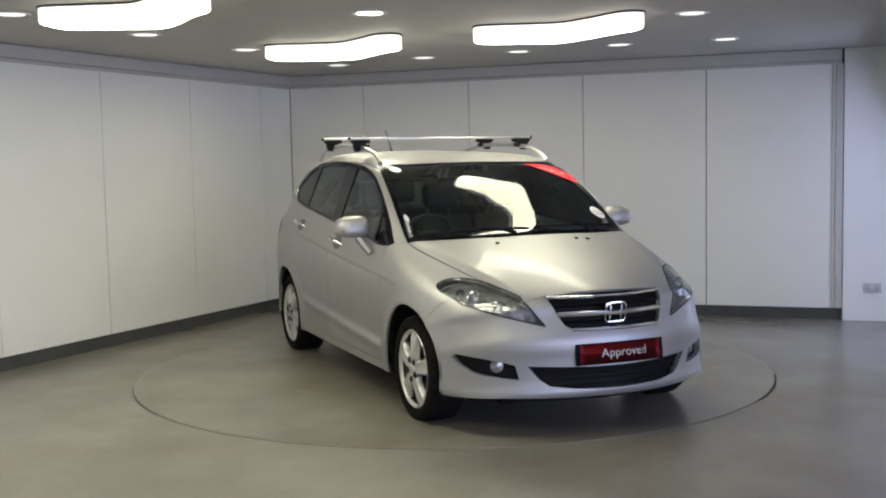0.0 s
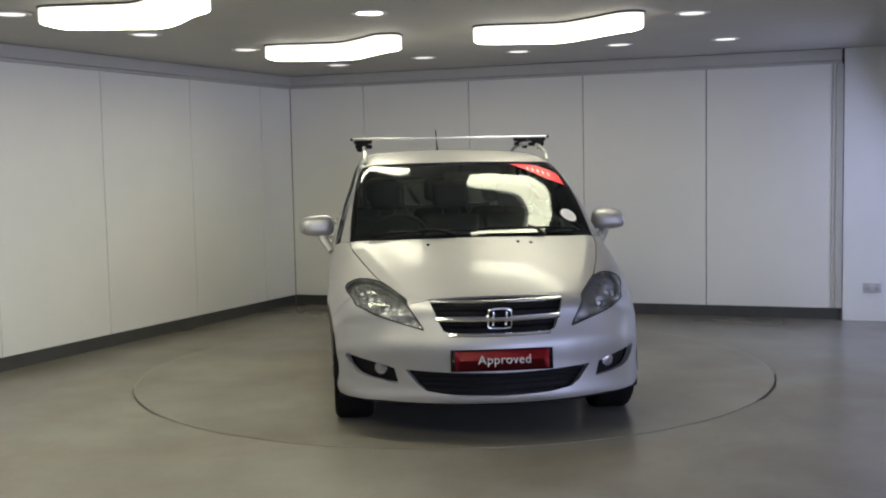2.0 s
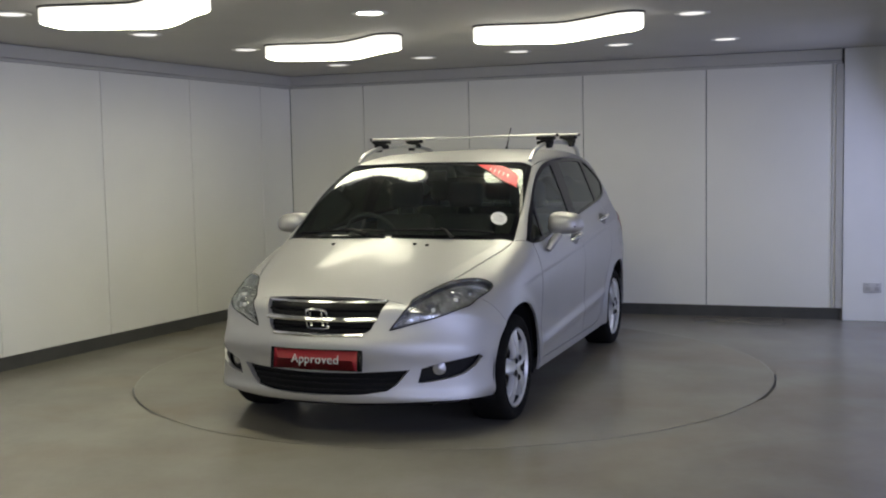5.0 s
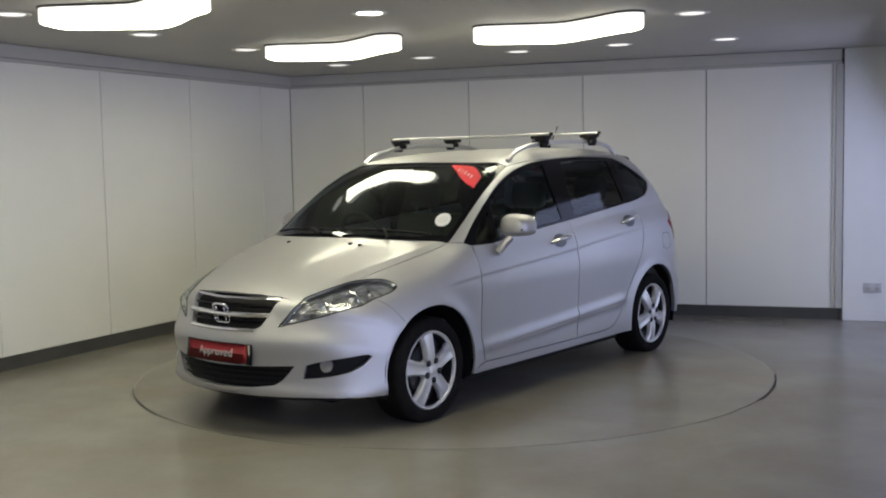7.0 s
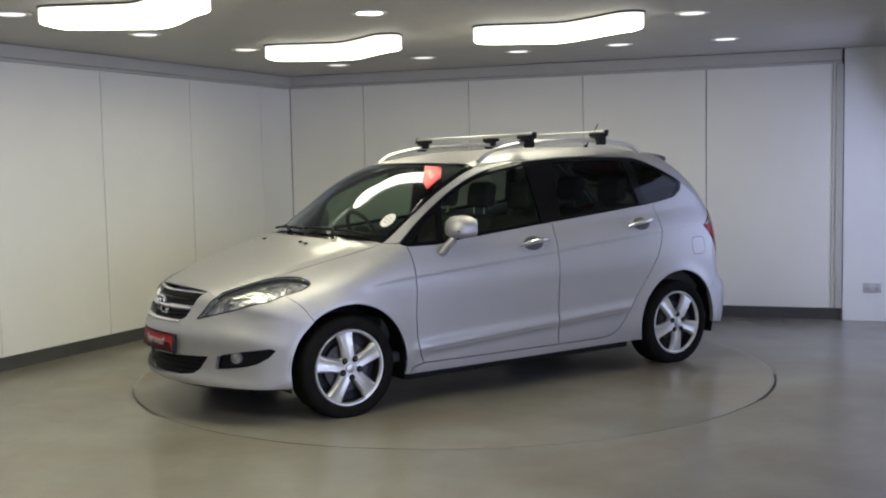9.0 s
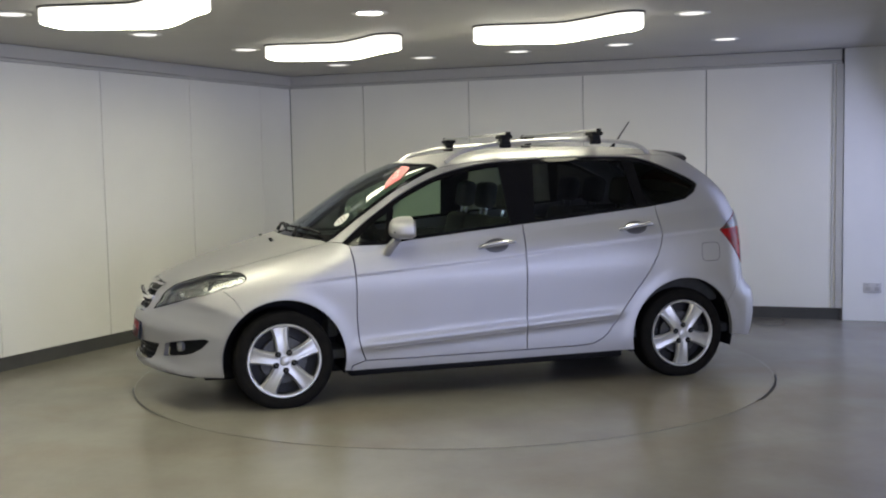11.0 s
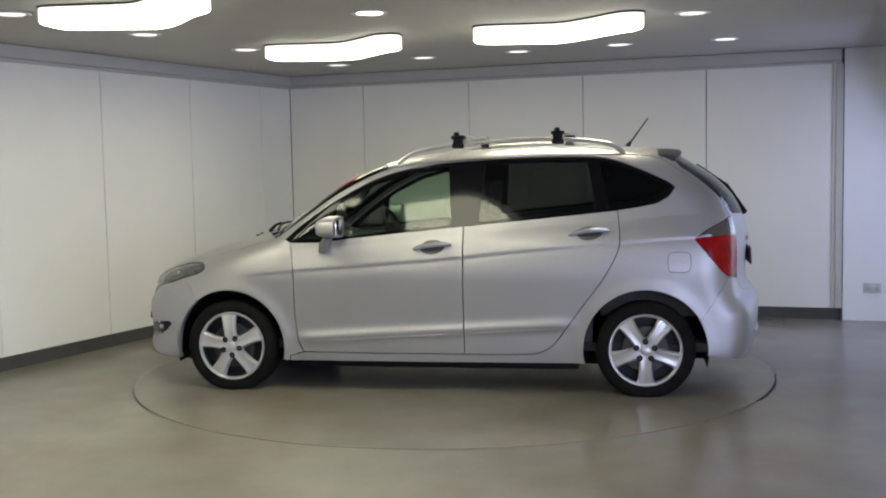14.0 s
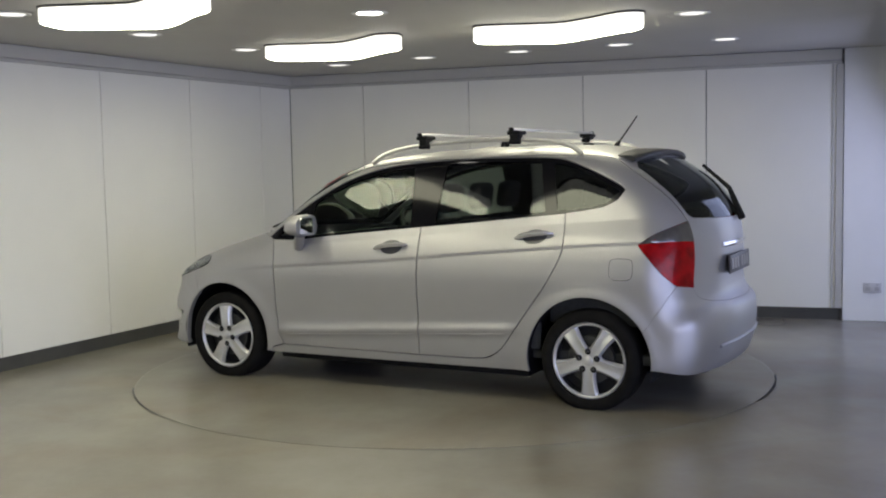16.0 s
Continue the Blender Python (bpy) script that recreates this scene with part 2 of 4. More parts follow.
    k1 = k0 + D_LEFT * S2
    span = (XR - k1.x) / D_BACK.x
    wt = part("wall_return", boxes(((span / 2 + 0.05, 0.1, CEIL / 2), (span + 0.1, 0.2, CEIL))), m_plaster, smooth=False)
    wt.matrix_basis = pose(k1.x, k1.y, 0, 0, 0, a)
    tagged(wt, "pale plastered return wall beside the doorway", "wall", kind="structure")
    Y0, Y1 = -9.4, -4.1
    ws = part("wall_side", boxes(((XR + 0.1, (Y1 - 2.6) / 2, CEIL / 2), (0.2, -2.6 - Y1, CEIL)), ((XR + 0.1, (Y0 - 11.1) / 2, CEIL / 2), (0.2, Y0 + 11.1, CEIL)),
                                 ((XR + 0.1, (Y0 + Y1) / 2, (DZ + CEIL) / 2), (0.2, Y1 - Y0, CEIL - DZ))), m_plaster, smooth=False)
    tagged(ws, "pale plastered side wall with a wide vehicle doorway", "wall", kind="structure")
    RX0, RX1 = 0.8, XR - 0.3
    wb = part("wall_rear", boxes(((RX0 / 2 - 4.5, -11.1, CEIL / 2), (9 + RX0, 0.2, CEIL)), (((RX0 + RX1) / 2, -11.1, (DZ + CEIL) / 2), (RX1 - RX0, 0.2, CEIL - DZ)),
                                 ((RX1 + 0.35, -11.1, CEIL / 2), (0.7, 0.2, CEIL))), m_plaster, smooth=False)
    tagged(wb, "pale plain plastered wall with a wide doorway", "wall", kind="structure")
    mid_door = k0 + D_LEFT * ((S0 + S1) / 2) + D_BACK * 0.16
    for name, power, width, high, eye, aim in (
            ("bay_doorway_daylight", BAY_DAY, S1 - S0 - 0.02, DZ - 0.06, (mid_door.x, mid_door.y, DZ / 2 + 0.02), (-D_BACK.x, -D_BACK.y, -0.5)),
            ("side_doorway_daylight", SIDE_DAY, Y1 - Y0 - 0.1, DZ - 0.6, (XR + 0.06, (Y0 + Y1) / 2, DZ / 2 + 0.2), (-3, 1.2, -1.1)),
            ("rear_doorway_daylight", REAR_DAY, RX1 - RX0 - 0.1, DZ - 0.8, ((RX0 + RX1) / 2, -11.05, DZ / 2 + 0.35), (0, 3, -1.2))):
        day = bpy.data.lights.new(name, "AREA")
        day.shape, day.size, day.size_y = "RECTANGLE", width, high
        day.energy, day.color, day.spread = power, (0.54, 0.60, 1.0), radians(175)
        ob = new(name, day)
        ob.matrix_basis = look(eye, tuple(Vector(eye) + Vector(aim)))

    # turntable: a deck flush in the floor inside a thin steel edge, with a dark joint round it
    disc = new("turntable")
    tagged(disc, "round grey floor turntable flush with the concrete", "turntable")
    part("deck", prism([(2.2115 * math.cos(k * math.pi / 180), 2.2115 * math.sin(k * math.pi / 180)) for k in range(360)], -0.02, 0.003), m_floor, disc, smooth=False)

    def strip(r0, r1, a0, a1, z, n=120):
        bm = bmesh.new()
        va, vb = ([bm.verts.new((r * math.cos(radians(a0 + (a1 - a0) * k / n)), r * math.sin(radians(a0 + (a1 - a0) * k / n)), z)) for k in range(n + 1)] for r in (r0, r1))
        for k in range(n):
            bm.faces.new((va[k], va[k + 1], vb[k + 1], vb[k]))
        return bm

    gap = part("turntable_joint", strip(2.212, 2.2145, 0, 360, 0.0029, 360), mat("joint_fill", (0.235, 0.222, 0.185), 0.7, vary=0.4, scale=2))
    tagged(gap, "thin joint round the turntable", "joint", kind="structure")
    m_dirt = mat("joint_dirt", (0.020, 0.020, 0.018), 0.8, vary=0.5, scale=6, color2=(0.06, 0.058, 0.05))
    for a0, a1, r in ((194, 217, 2.2135), (-34, -13, 2.2135), (46, 57, 2.2135)):
        d = part("joint_dirt", strip(r, r + 0.013, a0, a1, 0.0046, 60), m_dirt)
        tagged(d, "black dirt in the joint round the turntable", "joint", kind="structure")
    return disc


def build_lights():
    m_diff = mat("lamp_diffuser", (0.9, 0.9, 0.88), 0.4, emit=(1.0, 0.965, 0.715), strength=LAMP_GLOW)
    m_edge = mat("lamp_side", (0.9, 0.9, 0.88), 0.4, emit=(1.0, 0.955, 0.84), strength=EDGE_GLOW)
    m_case = mat("lamp_case", (0.06, 0.06, 0.055), 0.5, vary=0.2, scale=10)
    m_ring = mat("downlight_ring", (0.75, 0.75, 0.73), 0.35, vary=0.05, scale=10)
    m_spot = mat("downlight_glow", (0.9, 0.9, 0.9), 0.4, emit=(1.0, 0.96, 0.88), strength=SPOT_GLOW)
    # lens of the unlit downlights, with a weak glow added to its colour
    m_off = mat("unlit_lens_glow", (0.75, 0.75, 0.73), 0.3, emit=(1.0, 0.96, 0.9), strength=0.75)
    near = [(-1.42, 0.69), (-1.10, 0.64), (-0.82, 0.60), (-0.64, 0.40), (-0.46, 0.14), (-0.30, 0.14)]
    far = [(-0.28, 0.38), (-0.44, 0.62), (-0.62, 0.92), (-0.78, 1.09), (-1.05, 1.09), (-1.36, 1.06), (-1.44, 0.94)]
    ring = smooth_line([(-0.874 + (x + 0.86) * 0.93, y) for x, y in near + far], 5, closed=True)
    mid = ring.mean(0)
    lamp = new("ceiling_lamp")
    lamp.matrix_basis = pose(mid[0], mid[1], CEIL)
    tagged(lamp, "glowing white wave-shaped ceiling lamp with dark rim", "ceiling lamp", group="wave-shaped ceiling lamps")
    q = ring - mid
    part("side_band", prism([tuple(v) for v in q * 0.985], -0.090, -0.014), m_edge, lamp, "softly glowing side band", angle=50)
    part("diffuser", prism([tuple(v) for v in q * 0.97], -0.095, -0.0902), m_diff, lamp, "glowing white diffuser", angle=50)
    part("rim", prism([tuple(v) for v in q], -0.014, -0.001), m_case, lamp, "thin dark rim", angle=50)
    for i, (dx, dy) in enumerate(((1.60, -0.90), (-0.93, -2.15), (0.42, -3.20), (-2.11, -4.40), (-0.51, -5.30))):
        copy_thing(lamp, pose(mid[0] + dx, mid[1] + dy, CEIL))
    spots = ((-2.109, -0.068, 0), (-1.613, 1.023, 0), (-1.026, 2.468, 0), (-0.209, 1.948, 0), (-0.478, -0.887, 1), (0.604, 1.586, 0),
             (1.401, 1.218, 0), (1.593, -0.58, 0), (2.207, 0.967, 0), (-2.601, -1.154, 0))
    for on in (0, 1):
        d = None
        for x, y, f in spots:
            if f != on:
                continue
            if d is None:
                d = new("downlight")
                d.matrix_basis = pose(x, y, CEIL)
                tagged(d, "lit round recessed downlight in the ceiling" if on else "unlit round recessed downlight in the ceiling",
                       "downlight", group="recessed ceiling downlights")
                rr = revolve([(0.078, 0.010), (0.082, -0.004), (0.105, -0.008), (0.115, -0.004), (0.115, 0.002)], 32)
                bmesh.ops.rotate(rr, verts=rr.verts, matrix=Matrix.Rotation(radians(90), 3, "X"))
                part("bezel", rr, m_ring, d)
                part("lens", prism([(0.08 * math.cos(k * math.pi / 16), 0.08 * math.sin(k * math.pi / 16)) for k in range(32)], -0.004, -0.001),
                     m_spot if on else m_off, d)
            else:
                copy_thing(d, pose(x, y, CEIL))

# ---- the car: one smooth body form, from which every panel is cut ----
# x forward, y to the car's left, z up; origin on the ground midway between the axles
AXLE, HUB, TYRE_R = 1.3425, 0.292, 0.305
PROFILE = smooth_line([(2.03, 0.180), (2.13, 0.198), (2.188, 0.225), (2.203, 0.265), (2.190, 0.320), (2.193, 0.42), (2.202, 0.50), (2.192, 0.550), (2.160, 0.605), (2.130, 0.665), (2.105, 0.72), (2.035, 0.768),
                       (1.88, 0.832), (1.70, 0.893), (1.50, 0.952), (1.35, 0.995), (1.20, 1.040), (1.08, 1.105), (0.90, 1.222), (0.717, 1.338),
                       (0.52, 1.436), (0.38, 1.484), (0.22, 1.518), (0.0, 1.545), (-0.283, 1.560), (-0.812, 1.572), (-1.10, 1.567),
                       (-1.40, 1.540), (-1.53, 1.510), (-1.66, 1.443), (-1.80, 1.352), (-1.90, 1.258), (-1.96, 1.17), (-2.00, 1.07),
                       (-2.015, 0.93), (-2.01, 0.78), (-2.02, 0.66), (-2.080, 0.585), (-2.090, 0.47), (-2.070, 0.33), (-2.02, 0.215),
                       (-1.90, 0.185), (0.0, 0.17)], 6, closed=True)


def _grid_distance():
    """Signed distance to the centre profile (negative inside) on a regular grid."""
    xs, zs = np.arange(-2.7, 2.75, 0.0125), np.arange(-0.1, 2.0, 0.0125)
    gx, gz = np.meshgrid(xs, zs, indexing="ij")
    best = np.full(gx.shape, 9.0)
    inside = np.zeros(gx.shape, bool)
    q = PROFILE
    for (x0, z0), (x1, z1) in zip(q, np.roll(q, -1, axis=0)):
        ex, ez = x1 - x0, z1 - z0
        t = np.clip(((gx - x0) * ex + (gz - z0) * ez) / max(ex * ex + ez * ez, 1e-12), 0, 1)
        best = np.minimum(best, np.hypot(gx - x0 - t * ex, gz - z0 - t * ez))
        if z0 != z1:
            cross = ((z0 > gz) != (z1 > gz)) & (gx < x0 + (gz - z0) / (z1 - z0) * ex)
            inside ^= cross
    return xs, zs, np.where(inside, -best, best)


GX, GZ, GD = _grid_distance()


def profile_distance(x, z):
    i = np.clip((x - GX[0]) / 0.0125, 0, len(GX) - 2.001)
    k = np.clip((z - GZ[0]) / 0.0125, 0, len(GZ) - 2.001)
    i0, k0 = i.astype(int), k.astype(int)
    u, v = i - i0, k - k0
    return ((GD[i0, k0] * (1 - u) + GD[i0 + 1, k0] * u) * (1 - v) + (GD[i0, k0 + 1] * (1 - u) + GD[i0 + 1, k0 + 1] * u) * v)


def curve(points, n=400):
    """A smooth function through (s, value) pairs."""
    d = smooth_line(points, 8)
    s = np.linspace(points[0][0], points[-1][0], n)
    val = np.interp(s, d[:, 0], d[:, 1])
    return lambda q: np.interp(q, s, val)


PLAN = curve([(-2.2, 0.80), (-1.9, 0.848), (-1.6, 0.878), (-1.34, 0.890), (-0.8, 0.897), (0.0, 0.899), (0.6, 0.899), (1.0, 0.896), (1.34, 0.888),
              (1.6, 0.872), (1.85, 0.840), (2.25, 0.77)])
TUMBLE = curve([(0.10, -0.048), (0.2, -0.034), (0.3, -0.024), (0.45, -0.020), (0.6, -0.010), (0.75, 0.0), (0.86, -0.008), (0.95, -0.022),
                (1.02, -0.042), (1.10, -0.072), (1.3, -0.143), (1.48, -0.212), (1.6, -0.29), (1.8, -0.45)])
NOSE_BOW = curve([(0.0, 0.52), (0.4, 0.54), (0.6, 0.49), (0.8, 0.38), (1.0, 0.26), (1.25, 0.17), (1.5, 0.10), (1.8, 0.1)])
TAIL_BOW = curve([(0.0, 0.20), (0.5, 0.22), (0.8, 0.28), (1.1, 0.30), (1.5, 0.25), (1.8, 0.25)])
CREASE = curve([(-2.2, 1.0), (-1.6, 0.984), (-1.19, 0.957), (-0.51, 0.902), (-0.21, 0.872), (0.3, 0.833), (0.9, 0.789), (1.3, 0.753), (1.6, 0.73), (2.2, 0.70)])


RIDGE = curve([(0.9, 0.735), (1.15, 0.690), (1.40, 0.628), (1.65, 0.555), (1.85, 0.490), (2.1, 0.42)])


def form(x, y, z, inset=0.0):
    """Below zero inside the body."""
    ay = np.abs(y)
    s = np.tanh(x / 0.45)
    bow = np.where(x > 0, NOSE_BOW(z), TAIL_BOW(z)) * s
    a = profile_distance(x + bow * y * y, z + 0.075 * y * y)
    off = np.sqrt((ay - RIDGE(x)) ** 2 + 0.00012)
    a = a - 0.010 * np.exp(-off / 0.045) * np.clip((x - 1.02) / 0.2, 0, 1) * np.clip((2.0 - x) / 0.25, 0, 1) * np.clip((z - 0.68) / 0.06, 0, 1)
    w = PLAN(x) + TUMBLE(z)
    zc = CREASE(x)
    below = zc - z
    w = w - 0.0085 / (1 + np.exp(-np.clip(below / 0.0035, -40, 40))) * np.exp(-np.clip(below, 0, None) / 0.06) * np.clip((1.35 - x) / 0.45, 0, 1)
    over = z - zc
    w = w - 0.15 * np.clip(0.5 * (over + np.sqrt(over * over + 0.0004)), 0, 0.14) * np.clip((1.35 - x) / 0.45, 0, 1)
    w = w + 0.006 * np.exp(-(((z - 0.262) / 0.040) ** 2)) * np.clip((x - 1.55) / 0.15, 0, 1)
    zm = 0.405 - 0.0576 * x
    w = w + 0.016 * np.exp(-(((z - zm) / 0.034) ** 2)) * np.clip((0.95 - x) / 0.15, 0, 1) * np.clip((x + 0.95) / 0.15, 0, 1)
    for cx in (AXLE, -AXLE):
        r = np.hypot(x - cx, z - HUB)
        w = w + 0.016 * np.exp(-(((r - 0.375) / 0.055) ** 2))
    b = (ay - w) * 0.97
    k = 0.10 + 0.14 * np.clip((x - 0.9) / 0.8, 0, 1) * np.clip((1.3 - z) / 0.3, 0, 1) * np.clip((z - 0.15) / 0.45, 0.2, 1) + 0.06 * np.clip((-x - 1.3) / 0.5, 0, 1)
    h = np.clip(k - np.abs(a - b), 0, None) / k
    return np.maximum(a, b) + h * h * k * 0.25 + inset


def gradient(v):
    e = 0.005
    x, y, z = v[:, 0], v[:, 1], v[:, 2]
    g = np.stack([form(x + e, y, z) - form(x - e, y, z), form(x, y + e, z) - form(x, y - e, z), form(x, y, z + e) - form(x, y, z - e)], -1)
    return g / np.maximum(np.linalg.norm(g, axis=1, keepdims=True), 1e-9)


def cast(base, d):
    """Outermost point of the body along direction d through each base point."""
    base, d = np.asarray(base, float), np.asarray(d, float)
    s = np.linspace(3.2, -1.2, 67)
    lo = np.full(len(base), -1.2)
    hi = np.full(len(base), 3.2)
    done = np.zeros(len(base), bool)
    for a, b in zip(s, s[1:]):
        q = base + b * d
        ins = (form(q[:, 0], q[:, 1], q[:, 2]) < 0) & ~done
        lo[ins], hi[ins] = b, a
        done |= ins
    for _ in range(22):
        m = (lo + hi) / 2
        q = base + m[:, None] * d
        ins = form(q[:, 0], q[:, 1], q[:, 2]) < 0
        lo, hi = np.where(ins, m, lo), np.where(ins, hi, m)
    return base + ((lo + hi) / 2)[:, None] * d


def dense(p2, step=0.03, smooth=False):
    q = smooth_line(p2, 6) if smooth else np.array(p2, float)
    out = [q[0]]
    for a, b in zip(q, q[1:]):
        n = max(1, int(math.ceil(np.linalg.norm(b - a) / step)))
        out += [a + (b - a) * (k + 1) / n for k in range(n)]
    return np.array(out)


def S(p2, smooth=False, step=0.03):      # line given from the side: (x, z)
    q = dense(p2, step, smooth)
    return cast(np.stack([q[:, 0], 0 * q[:, 0], q[:, 1]], -1), (0, 1, 0))


def T(p2, smooth=False, step=0.03):      # from above: (x, y)
    q = dense(p2, step, smooth)
    return cast(np.stack([q[:, 0], q[:, 1], 0 * q[:, 0] + 0.5], -1), (0, 0, 1))


def N(p2, smooth=False, step=0.03):      # from the front: (y, z)
    q = dense(p2, step, smooth)
    return cast(np.stack([0 * q[:, 0], q[:, 0], q[:, 1]], -1), (1, 0, 0))


def R(p2, smooth=False, step=0.03):      # from behind: (y, z)
    q = dense(p2, step, smooth)
    return cast(np.stack([0 * q[:, 0], q[:, 0], q[:, 1]], -1), (-1, 0, 0))


def bridge(a, b, n=4):
    """Points between two places, dropped on to the body along its own slope."""
    a, b = np.asarray(a), np.asarray(b)
    q = np.array([a + (b - a) * k / (n + 1) for k in range(1, n + 1)])
    for _ in range(6):
        q = q - form(q[:, 0], q[:, 1], q[:, 2])[:, None] * gradient(q)
    return q


def loop(*pieces):
    q = np.vstack(pieces)
    keep = [0]
    for i in range(1, len(q)):
        if np.linalg.norm(q[i] - q[keep[-1]]) > 0.004:
            keep.append(i)
    if np.linalg.norm(q[keep[-1]] - q[0]) < 0.004:
        keep.pop()
    return q[keep]


def flip(q):
    return q[::-1] * np.array([1, -1, 1])


def in_poly(p, poly):
    x, y = p[:, 0], p[:, 1]
    ins = np.zeros(len(p), bool)
    for (x0, y0), (x1, y1) in zip(poly, np.roll(poly, -1, axis=0)):
        if y0 != y1:
            ins ^= ((y0 > y) != (y1 > y)) & (x < x0 + (y - y0) / (y1 - y0) * (x1 - x0))
    return ins


def seg_dist(p, poly):
    best = np.full(len(p), 9.0)
    for a, b in zip(poly, np.roll(poly, -1, axis=0)):
        e = b - a
        t = np.clip(((p - a) @ e) / max(e @ e, 1e-12), 0, 1)
        best = np.minimum(best, np.linalg.norm(p - a - t[:, None] * e, axis=1))
    return best


def panel(loops, d, step=0.04, thick=0.008, gap=0.0025, lift=0.0, bulge=None):
    """Verts, faces and normals of the piece of body skin inside loops[0] and outside the others, with a turned-in edge."""
    from mathutils.geometry import delaunay_2d_cdt
    d = np.array(d, float) / np.linalg.norm(d)
    e1 = np.cross((0, 0, 1.0), d) if abs(d[2]) < 0.9 else np.cross((1.0, 0, 0), d)
    e1 /= np.linalg.norm(e1)
    e2 = np.cross(d, e1)
    flat = [np.stack([q @ e1, q @ e2], -1) for q in loops]
    moved = []
    for i, f in enumerate(flat):
        nxt, prv = np.roll(f, -1, axis=0), np.roll(f, 1, axis=0)
        t = nxt - prv
        t /= np.maximum(np.linalg.norm(t, axis=1, keepdims=True), 1e-9)
        area = 0.5 * np.sum(f[:, 0] * nxt[:, 1] - nxt[:, 0] * f[:, 1])
        nrm = np.stack([-t[:, 1], t[:, 0]], -1) * (1 if area > 0 else -1) * (1 if i == 0 else -1)
        moved.append(f + nrm * gap)
    flat = moved if gap else flat
    lo, hi = flat[0].min(0), flat[0].max(0)
    gx, gy = np.meshgrid(np.arange(lo[0] + step / 2, hi[0], step), np.arange(lo[1] + step / 2, hi[1], step))
    gx = gx + (np.arange(gx.shape[0])[:, None] % 2) * step * 0.5
    g = np.stack([gx.ravel(), gy.ravel()], -1)
    ok = in_poly(g, flat[0])
    for h in flat[1:]:
        ok &= ~in_poly(g, h)
    g = g[ok]
    for f in flat:
        if len(g):
            g = g[seg_dist(g, f) > step * 0.45]
    pts, edges = [], []
    for f in flat:
        n0 = len(pts)
        pts += [Vector(v) for v in f]
        edges += [(n0 + k, n0 + (k + 1) % len(f)) for k in range(len(f))]
    pts += [Vector(v) for v in g]
    vs, _, fs, *_ = delaunay_2d_cdt(pts, edges, [], 0, 1e-5)
    v2 = np.array([tuple(v) for v in vs])
    tri = np.array([tuple(f) for f in fs])
    cen = v2[tri].mean(1)
    ok = in_poly(cen, flat[0])
    for h in flat[1:]:
        ok &= ~in_poly(cen, h)
    tri = tri[ok]
    used = np.unique(tri)
    remap = -np.ones(len(v2), int)
    remap[used] = np.arange(len(used))
    tri, v2 = remap[tri], v2[used]
    v3 = cast(v2[:, :1] * e1 + v2[:, 1:] * e2, d)
    nv = gradient(v3)
    if bulge is not None:
        rim = np.min([seg_dist(v2, f) for f in flat], axis=0)
        v3 = v3 + nv * (bulge * np.clip(rim / 0.08, 0, 1) ** 0.6)[:, None]
    v3 = v3 + nv * lift
    # turned-in edge
    cnt = {}
    for a, b, c in tri:
        for u, w in ((a, b), (b, c), (c, a)):
            cnt[(u, w)] = 1
    rimE = [(u, w) for (u, w) in cnt if (w, u) not in cnt]
    if not thick:
        return v3, [tuple(t) for t in tri], nv
    rv = sorted({u for e in rimE for u in e})
    n0 = len(v3)
    inner = {u: n0 + i for i, u in enumerate(rv)}
    top = {u: n0 + len(rv) + i for i, u in enumerate(rv)}
    v_all = np.vstack([v3, v3[rv] - nv[rv] * thick, v3[rv]])
    side_n = np.zeros((len(v_all), 3))
    faces = [tuple(t) for t in tri]
    for u, w in rimE:
        faces.append((top[w], top[u], inner[u], inner[w]))
        e = v3[w] - v3[u]
        fn = np.cross(e, nv[u])
        for k in (top[u], top[w], inner[u], inner[w]):
            side_n[k] += fn
    side_n /= np.maximum(np.linalg.norm(side_n, axis=1, keepdims=True), 1e-9)
    n_all = np.vstack([nv, side_n[n0:]])
    return v_all, faces, n_all


def join(*ps):
    v, f, n = [], [], []
    for a, b, c in ps:
        k = sum(len(q) for q in v)
        v.append(a)
        n.append(c)
        f += [tuple(i + k for i in t) for t in b]
    return np.vstack(v), f, np.vstack(n)


def mirrored(p):
    v, f, n = p
    m = np.array([1, -1, 1])
    return v * m, [t[::-1] for t in f], n * m


def both(name, p, material, parent, label=""):
    a = link_mesh(name, p[0], p[1], material, parent, p[2], label=label)
    q = mirrored(p)
    b = link_mesh(name, q[0], q[1], material, parent, q[2], label=label)
    return a, b


def arc(cx, r, a0, a1, n=26):
    return [(cx + r * math.cos(radians(a0 + (a1 - a0) * k / n)), HUB + r * math.sin(radians(a0 + (a1 - a0) * k / n))) for k in range(n + 1)]


DLO_LOW = [(0.966, 0.992), (0.925, 0.975), (0.716, 0.975), (0.532, 0.998), (0.15, 1.035), (-0.217, 1.068), (-0.52, 1.095), (-1.058, 1.145),
           (-1.178, 1.157), (-1.279, 1.170), (-1.414, 1.194), (-1.490, 1.236), (-1.528, 1.290)]
DLO_TOP = [(-1.528, 1.290), (-1.500, 1.316), (-1.432, 1.352), (-1.301, 1.412), (-1.16, 1.466), (-1.025, 1.488), (-0.696, 1.494), (-0.464, 1.490),
           (-0.1, 1.470), (0.12, 1.440), (0.339, 1.382), (0.554, 1.282), (0.78, 1.138), (0.966, 0.992)]
SHUT_F = [(0.925, 0.975), (0.903, 0.877), (0.893, 0.70), (0.893, 0.528), (0.876, 0.36), (0.842, 0.262)]
DOOR_LOW = [(0.842, 0.262), (0.3, 0.258), (-0.217, 0.258)]
